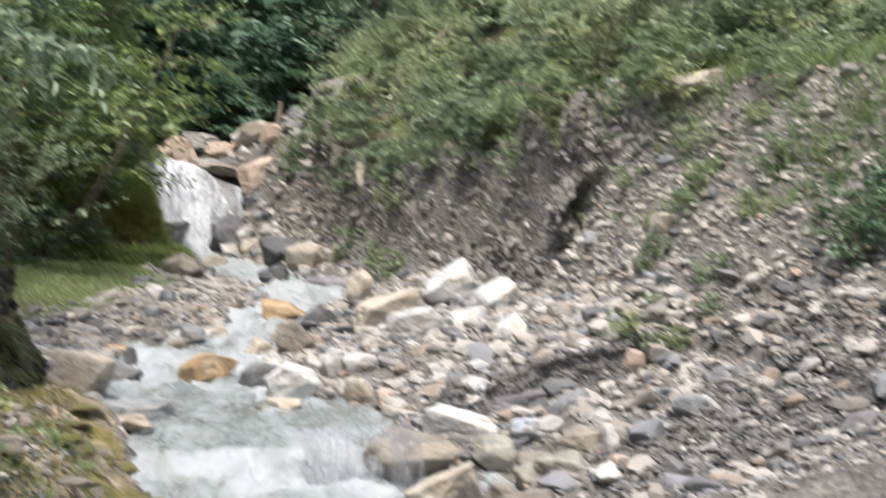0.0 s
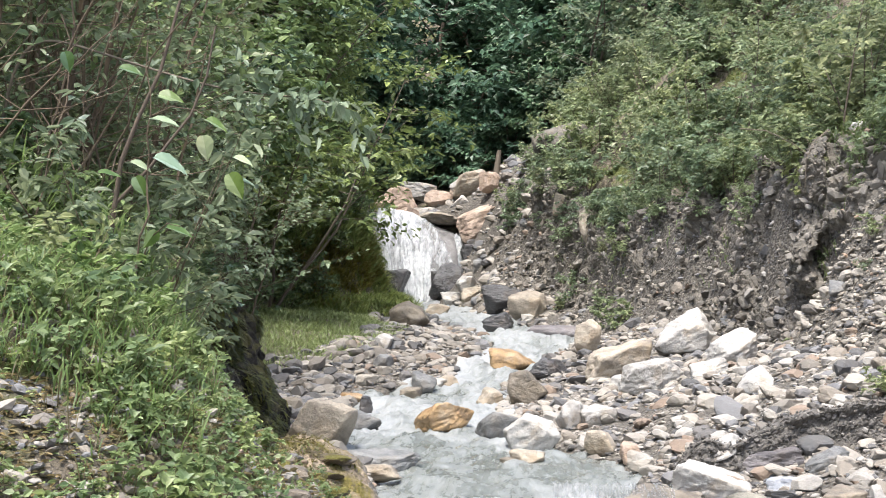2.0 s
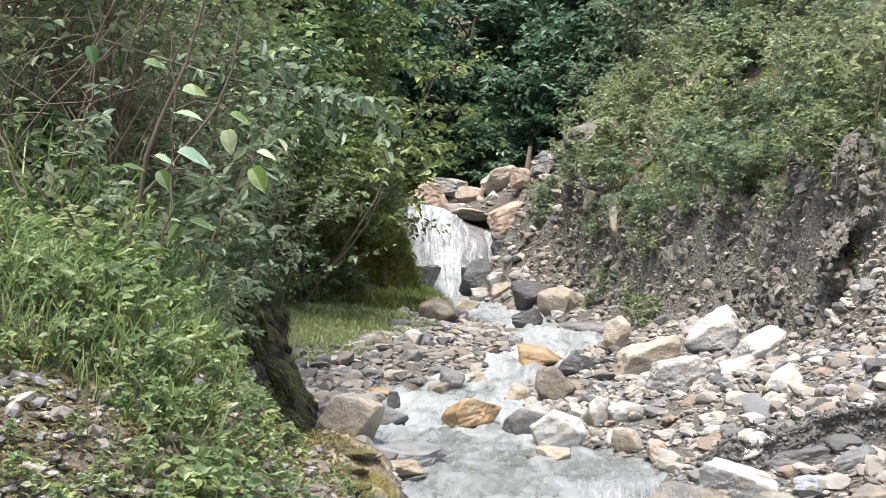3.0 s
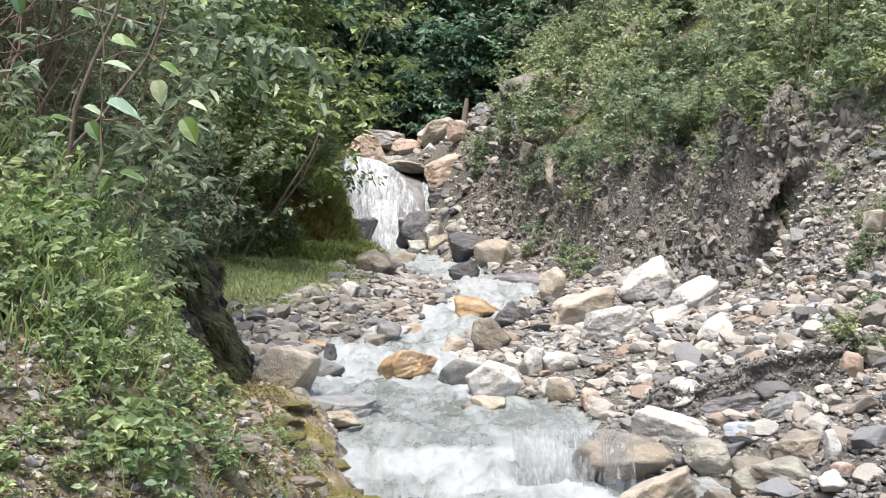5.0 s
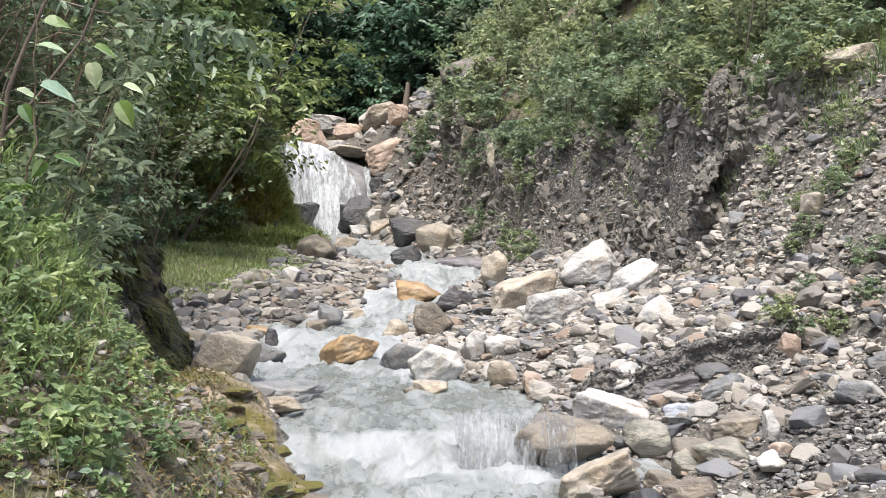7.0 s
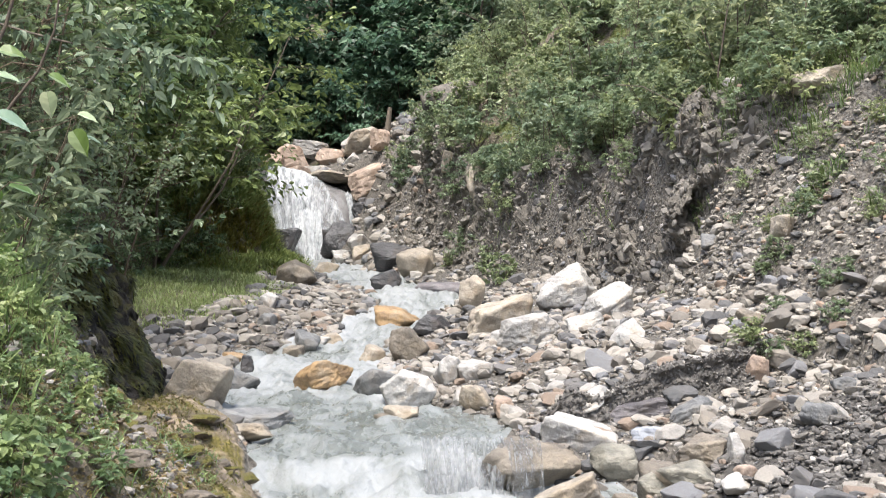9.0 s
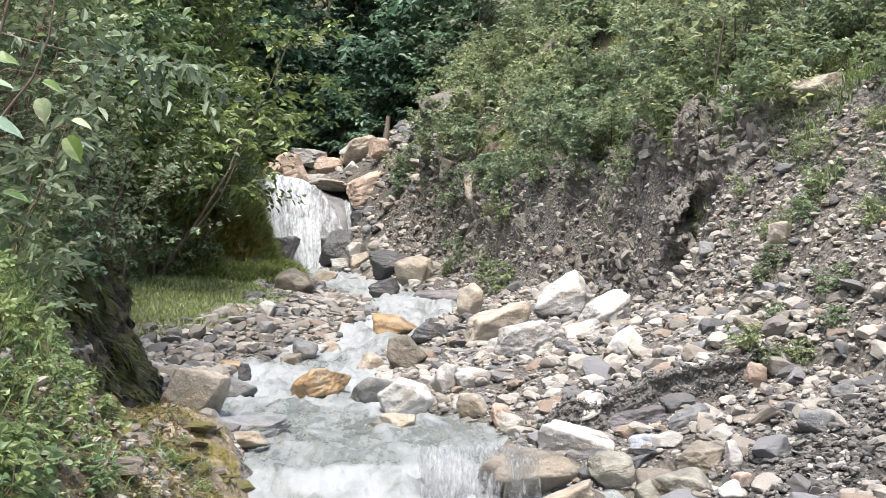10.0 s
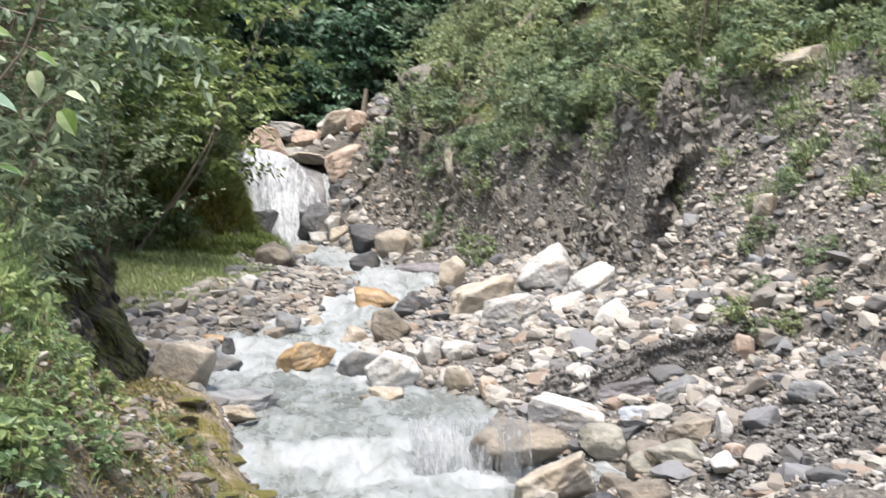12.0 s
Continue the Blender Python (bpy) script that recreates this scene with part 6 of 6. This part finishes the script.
# ---- litter and chips of stone on the near bank ----
def litter(name, label, count, span, seed, keep, size, mat):
    r = np.random.RandomState(seed)
    x, y = r.uniform(span[0], span[1], count * 6), r.uniform(span[2], span[3], count * 6)
    ok = keep(x, y)
    x, y = x[ok][:count], y[ok][:count]
    n = len(x)
    a = r.uniform(0, 6.283, n)
    s = size * r.uniform(0.5, 1.3, n)
    v, f = leaf_arrays(np.stack([x, y, ground_height(x, y) + 0.012], 1), np.stack([np.cos(a), np.sin(a), r.normal(0, 0.35, n)], 1), r.normal(0, 0.35, (n, 3)) + (0, 0, 1), s, s * 0.5)
    return tagged(new(name, mesh_of(name, v, f, mat, False)), label, "leaves", kind="stuff")


def slope_all(x, y):
    d = water_left(y) - x
    return (d > 0.3) & (x > -0.56 * y) & (y < 12.4)


litter("leaf_litter", "brown dead leaves lying on the bank", 16000, (-3.5, 0.3, 3.0, 12.2), 161, slope_all, 0.034, M_DRY)
litter("creeping_leaves", "small green leaves creeping over the bank", 12000, (-3.5, -0.2, 3.0, 12.2), 162, near_slope, 0.026, M_HERB)
pts = np.random.RandomState(163).uniform((-3.2, 3.0), (0.2, 12.2), (34000, 2))
pts = pts[slope_all(pts[:, 0], pts[:, 1]) & (vnoise(pts[:, 0] * 2, pts[:, 1] * 2, 7) > -0.35) & ((water_left(pts[:, 1]) - pts[:, 0] > 0.75) | (vnoise(pts[:, 0] * 3, pts[:, 1] * 3, 9) > 0.35))][:5500]
stone_field("stone_chips", "pale flat stone chips strewn over the bank", pts, 0.014, 0.10, M_GRAVEL, 164, PEBBLES, 0.1, 2.2)

# ---- grass on the stony bank ----
def bank_top(x, y):
    cx, _ = crest_right(y)
    g = x - cx
    return (g > np.where(y > 16.5, -0.35, 0.0)) & (g < 5) & (x < 0.42 * y)


grass("bank_grass", "thin green grass along the edge of the stony bank", 8000, (-0.2, 8.0, 12.5, 34), 46, bank_top, 0.24, 0.011, M_GRASS, 0.8, 0.7, 1.2, 0.1)
litter("bank_leaves", "low green leaves covering the upper bank", 6000, (-0.2, 8.0, 14, 35), 165, bank_top, 0.10, M_LEAF)


# small plants on the litter slope and the bank's edge
def low_spots(x, y):
    return bool(slope_all(np.array(x), np.array(y)) & (x < -0.195 * y) & (x > -0.5 * y))


me = plant_meshes(1190, 0.12, 1, 7, 2, 5, 0.03, 0.002, 0.3, 0.5, 0.5, 0.1, 0.0, base_r=0.0, leaf_w=0.6, mat=M_HERB, wood=M_TWIG)
plant("seedling", "tiny green plant among litter and stones", "plant", "seedlings on the litter slope", me, spots_where(210, (-2.8, -0.4, 3.3, 7.0), 170, low_spots, (0.5, 1.2), 0.0), ("stem", "foliage"))

me = plant_meshes(1195, 0.7, 4, 6, 3, 6, 0.08, 0.006, 0.5, 0.4, 0.45, 0.15, leaf_w=0.55, mat=M_LEAF_PALE, fine=False)
plant("shrub", "small leafy shrub at the edge of the bank", "shrub", "small shrubs on the bank edge", me, spots_where(110, (2.4, 7.5, 12.4, 20), 171, lambda x, y: -0.2 < crest_gap(x, y) < 2.6 and x < 0.45 * y, (0.4, 1.2), 0.03), ("stem", "foliage"))

# ---- dark overgrown rock face beside the stream ----
def face_point(s, v):
    """The rock face: s along its foot, v up."""
    k = [0, 0.22, 0.45, 0.62, 0.78, 1]
    bx = np.interp(s, k, [-2.05, -2.08, -2.12, -2.2, -2.6, -3.5])
    by = np.interp(s, k, [9.1, 10.2, 11.3, 12.2, 12.9, 13.5])
    lean = np.interp(s, k, [0.4, 0.45, 0.5, 0.5, 0.5, 0.5])
    tall = np.interp(s, k, [0.9, 1.3, 1.55, 1.6, 1.6, 1.5])
    x = bx - lean * v**1.6 + 0.16 * np.abs(fbm(s * 11, v * 4, 2.0, 4)) + 0.10 * fbm(s * 46, v * 11, 6.0, 4) - 0.08 - 0.5 * np.clip(v - 1, 0, 1)
    y = by - 0.12 * fbm(s * 8, v * 5, 5.0, 3) - 0.10 * fbm(s * 40, v * 12, 1.0, 4) - 0.15 * v
    z = water_level(by) - 0.05 + tall * np.minimum(v, 1) + 0.12 * np.clip(v - 1, 0, 1) + 0.08 * fbm(s * 10, v * 5, 8.0, 4)
    return x, y, z


def rock_face():
    s, v = np.meshgrid(np.linspace(0, 1, 240), np.linspace(0, 2, 130))
    x, y, z = face_point(s, v)
    # M_CLIFF carries the shadow on this face as colour
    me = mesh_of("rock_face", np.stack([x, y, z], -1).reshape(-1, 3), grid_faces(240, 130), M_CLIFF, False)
    tagged(new("rock_face", me), "wet rock face overhung with moss, shade put into its dark colour", "rock", kind="structure")
    r = np.random.RandomState(47)
    n = 26000
    s, v = r.uniform(0.0, 0.95, n), r.uniform(0, 1, n) ** 0.6 * 1.3
    ok = fbm(s * 14, v * 5, 3.0, 3) > -0.08
    s, v = s[ok], v[ok]
    n = len(s)
    x, y, z = face_point(s, v)
    way = np.stack([r.uniform(0.1, 0.7, n), r.uniform(-0.6, 0.0, n), r.uniform(-0.9, 0.1, n)], 1)
    bv, bf = blades(np.stack([x, y, z], 1), way, r.uniform(0.03, 0.13, n), r.uniform(0.008, 0.016, n), r, 0.5)
    tagged(new("hanging_moss", mesh_of("hanging_moss", bv, bf, M_OLIVE, False)), "olive moss and thin grass hanging from the rock face", "moss", kind="stuff")


rock_face()

def rim_spots(x, y):
    d = float(water_left(np.array(y))) - x
    return 0.3 < d < 1.3 and bool(fbm(np.array(x * 3.0), np.array(y * 3.0), 21.0, 2) > 0.0)


def rim_tufts(x, y):
    d = water_left(y) - x
    return (d > 0.3) & (d < 1.5)


me = plant_meshes(1192, 0.13, 4, 5, 2, 3, 0.032, 0.002, 0.7, 0.35, 0.5, 0.1, 0.0, base_r=0.01, leaf_w=0.5, mat=M_HERB, wood=M_TWIG)
plant("weed", "small pale green weed on the mossy rim", "plant", "weeds on the mossy rim", me, spots_where(18, (-2.4, -0.3, 4.6, 9.0), 172, rim_spots, (0.5, 1.2), 0.0), ("stem", "foliage"))
grass("rim_grass", "thin green tufts on the mossy rim", 2200, (-2.4, -0.2, 4.0, 9.2), 173, rim_tufts, 0.11, 0.005, M_GRASS, 1.0, 0.7, 2.6, 0.35)
litter("rim_litter", "brown dead leaves on the mossy rim", 2600, (-2.4, 0.1, 4.0, 9.4), 174, rim_tufts, 0.03, M_DRY)

def foot_of_bank(x, y):
    d = water_left(y) - x
    return (d > 0.45) & (y < 6.6) & (x > -0.5 * y)


litter("foot_litter", "brown dead leaves and bits of stalk on bare soil", 7000, (-2.6, 0.0, 3.4, 6.6), 175, foot_of_bank, 0.028, M_DRY)
pts = np.random.RandomState(176).uniform((-2.6, 3.4), (0.0, 6.6), (9000, 2))
pts = pts[foot_of_bank(pts[:, 0], pts[:, 1]) & (fbm(pts[:, 0] * 2.5, pts[:, 1] * 2.5, 4, 3) > -0.2)][:2600]
stone_field("soil_chips", "grey and pale flat stone chips on bare soil", pts, 0.012, 0.075, M_GRAVEL, 177, PEBBLES, 0.2, 1.8)

# mossy slabs breaking out of the rim above the water
rr = np.random.RandomState(91)
for k in range(74):
    y = rr.uniform(5.0, 9.4)
    x = float(water_left(np.array(y))) - rr.uniform(0.06, 1.0) ** 1.2
    wide = rr.uniform(0.10, 0.34)
    ob = boulder("rock", "mossy layered slab in the rim above the water", x, y, float(ground_height(x, y)) - 0.035, wide, rr.uniform(0.05, 0.10), wide * rr.uniform(0.5, 0.8), (M_MOSSROCK, M_MOSSROCK, M_MOSSROCK, M_UMBER)[k % 4], 860 + k, rr.uniform(20, 70), rr.uniform(-14, 6), 7, 3)
    tagged(ob, "mossy layered slab in the rim above the water", "rock", "slabs in the mossy rim")

# a few plants on the bare slopes
for spots in (((1.17, 20.10, 1.00), (1.13, 22.44, 0.80), (3.19, 11.74, 0.45), (3.09, 11.74, 0.40), (2.55, 10.14, 0.50), (2.67, 10.06, 0.40), (2.89, 10.02, 0.40), (3.64, 12.10, 0.70), (3.45, 11.78, 0.50), (2.71, 14.64, 0.30), (2.90, 10.68, 0.30), (3.26, 10.34, 0.50), (3.29, 14.04, 0.40), (-0.46, 32.30, 1.30), (-0.26, 32.44, 1.30), (1.47, 22.80, 1.00), (1.37, 24.34, 1.00), (0.66, 26.00, 1.00), (3.15, 10.00, 0.40), (0.52, 24.54, 0.60)),):
    me = plant_meshes(1180, 0.5, 5, 6, 3, 6, 0.07, 0.004, 0.6, 0.4, 0.5, 0.1, 0.0, leaf_w=0.55, mat=M_LEAF, wood=M_TWIG)
    plant("weed", "small green weed growing between stones", "plant", "weeds on the bare slope", me, [(x, y, float(ground_height(x, y)) - 0.02, 60 * k, s) for k, (x, y, s) in enumerate(spots)], ("stem", "foliage"))


def on_scree(x, y):
    return -1.5 < crest_gap(x, y) < 0.3 and x < 0.44 * y and float(fbm(np.array(x * 1.8), np.array(y * 1.8), 19.0, 2)) > 0.0


me = plant_meshes(1182, 0.34, 5, 5, 2, 5, 0.05, 0.003, 0.6, 0.4, 0.5, 0.1, 0.0, leaf_w=0.5, mat=M_LEAF_PALE, wood=M_TWIG)
plant("weed", "thin pale green weed on the upper scree", "plant", "weeds on the upper scree", me, spots_where(30, (3.0, 5.4, 10.0, 14.2), 181, on_scree, (0.4, 1.0), 0.01), ("stem", "foliage"))


def dead_branch(label, pts, thick):
    thing = tagged(new("dead_branch"), label, "branch")
    v, f = tube(np.array(pts), np.linspace(thick, thick * 0.5, len(pts)), 6)
    part("wood", mesh_of("wood", v, f, M_DRY_WOOD), thing)


dead_branch("pale dead branch hanging over the edge of the bank", ((2.25, 15.0, 3.5), (2.5, 14.8, 3.45), (2.75, 14.7, 3.3), (2.95, 14.55, 3.12)), 0.007)
dead_branch("broken brown tree stem on the crest of the bank", [(-0.98 + 0.03 * k, 36.2, float(ground_height(-0.98, 36.2)) - 0.2 + 0.24 * k) for k in range(6)], 0.12)
dead_branch("bare root hanging down the earth bank", ((3.15, 14.75, 3.45), (2.95, 14.6, 3.3), (2.86, 14.5, 3.1), (2.84, 14.5, 2.75)), 0.006)


# ---- dead twiggy stems among the tall shrubs ----
def twiggy_clump(label, x0, y0, count, seed):
    r = np.random.RandomState(seed)
    thing = tagged(new("dead_shrub"), label, "shrub")
    z0 = float(ground_height(x0, y0)) - 0.05
    for k in range(count):
        path = shoot(r, (x0 + r.normal(0, 0.22), y0 + r.normal(0, 0.2), z0 + (0 if k < count * 0.4 else r.uniform(0.4, 1.2))), (r.normal(0.06, 0.13) if k < count * 0.4 else r.normal(0.1, 0.8), r.normal(-0.1, 0.2), 1 if k < count * 0.4 else r.normal(0.2, 0.3)), r.uniform(1.4, 2.4) if k < count * 0.4 else r.uniform(0.5, 1.1), 0.17, 0.03, 10)
        thick = r.uniform(0.004, 0.012) if k < count * 0.4 else r.uniform(0.002, 0.005)
        v, f = tube(path, np.linspace(thick, thick * 0.35, 10), 5)
        part("branch", mesh_of("branch", v, f, M_TWIG_DRY), thing)


twiggy_clump("bare brown twiggy stems of a half-dead shrub", -2.62, 7.5, 18, 5)
twiggy_clump("bare brown twiggy stems of a half-dead shrub", -2.95, 8.3, 16, 6)
twiggy_clump("bare brown twiggy stems of a half-dead shrub", -2.62, 6.8, 22, 12)


def dark_stem():
    """A forked dark stem leaning out behind the broad-leaved sapling."""
    thing = tagged(new("young_tree"), "thin dark forked stem of a small tree", "tree")
    foot = float(ground_height(-2.30, 6.9)) - 0.05
    trunk = np.array([(-2.30, 6.9, foot), (-2.24, 6.85, 1.6), (-2.14, 6.8, 2.26), (-2.06, 6.8, 2.47), (-1.94, 6.8, 2.73), (-1.84, 6.8, 3.1)])
    fork = np.array([(-2.17, 6.82, 2.05), (-1.99, 6.8, 2.23), (-1.90, 6.8, 2.35), (-1.78, 6.8, 2.5), (-1.70, 6.8, 2.7), (-1.66, 6.8, 2.95)])
    for path, thick in ((trunk, 0.016), (fork, 0.010)):
        v, f = tube(path, np.linspace(thick, thick * 0.5, 6), 7)
        part("branch", mesh_of("branch", v, f, M_BARK), thing)


dark_stem()


def brown_tree(label, paths, thick, seed):
    """Upright brown stems of a half-dead small tree with short broken twigs."""
    r = np.random.RandomState(seed)
    thing = tagged(new("dead_tree"), label, "tree")
    for path, th in zip(paths, thick):
        path = along(np.array(path), np.linspace(0, 0.999, 14))[0] + r.normal(0, 0.008, (14, 3))
        v, f = tube(path, np.linspace(th, th * 0.6, 14), 8)
        part("stem", mesh_of("stem", v, f, M_TWIG_DRY), thing)
        for k in range(13):
            p, w = along(path, np.array([r.uniform(0.35, 0.98)]))
            tw = shoot(r, p[0], w[0] * 0.3 + r.normal(0, 0.8, 3) * (1, 0.5, 0.6) - (0, 0.2, 0.1), r.uniform(0.2, 0.6), 0.2, -0.05, 7)
            v, f = tube(tw, np.linspace(th * 0.22, th * 0.08, 7), 4)
            part("twig", mesh_of("twig", v, f, M_TWIG_DRY), thing)


brown_tree("rough brown stems of a half-dead tree on the bank", (((-3.04, 8.4, 1.55), (-3.02, 8.4, 2.15), (-3.0, 8.4, 2.65), (-2.96, 8.4, 3.05), (-2.89, 8.4, 3.44), (-2.84, 8.4, 3.9)),
           ((-3.0, 8.5, 1.55), (-2.96, 8.55, 2.2), (-2.89, 8.6, 2.6), (-2.81, 8.6, 3.04), (-2.71, 8.6, 3.49), (-2.64, 8.6, 3.95))), (0.036, 0.022), 31)
brown_tree("rough brown stem of a half-dead tree on the bank", (((-3.2, 8.2, 1.7), (-3.16, 8.2, 2.4), (-3.14, 8.2, 2.84), (-3.09, 8.2, 3.19), (-3.05, 8.2, 3.8)),), (0.03,), 32)

boulder("boulder", "pale weathered rock half hidden by plants on the bank", -2.74, 6.95, 1.62, 0.42, 0.36, 0.4, M_TAN, 250, 15, -10, 9, 4)
boulder("boulder", "mossy pale rock half hidden by plants on the bank", -2.52, 6.85, 1.50, 0.30, 0.28, 0.3, M_UMBER, 251, 40, 8, 9, 4)

# ---- bush at the end of the scree, and shrubs round the rock on the bank ----
me = plant_meshes(1210, 1.0, 6, 8, 5, 7, 0.07, 0.012, 0.6, 0.42, 0.42, 0.05, leaf_w=0.55, mat=M_LEAF_COOL)
plant("bush", "dense dark green bush on the scree", "bush", "bushes on the scree", me, [(x, y, float(ground_height(x, y)) - 0.05, t, s) for x, y, t, s in ((3.95, 9.0, 0, 0.6), (4.2, 9.3, 90, 0.7), (4.1, 8.7, 200, 0.5))], ("stem", "foliage"))
me = plant_meshes(1211, 1.1, 5, 6, 4, 6, 0.12, 0.012, 0.5, 0.42, 0.42, 0.1, leaf_w=0.6, mat=M_LEAF, fine=False)
plant("shrub", "leafy shrub beside the rock on the bank", "shrub", "shrubs beside the bank rock", me, [(x, y, float(ground_height(x, y)) - 0.05, 70 * k, s) for k, (x, y, s) in enumerate(((0.08, 33.38, 0.80), (0.55, 29.02, 0.90), (0.97, 27.12, 0.90), (1.35, 26.90, 0.90), (0.79, 26.96, 0.70), (0.32, 29.34, 0.70), (1.09, 26.02, 0.80), (-0.12, 32.70, 0.60), (-0.54, 33.32, 0.60)))], ("stem", "foliage"))
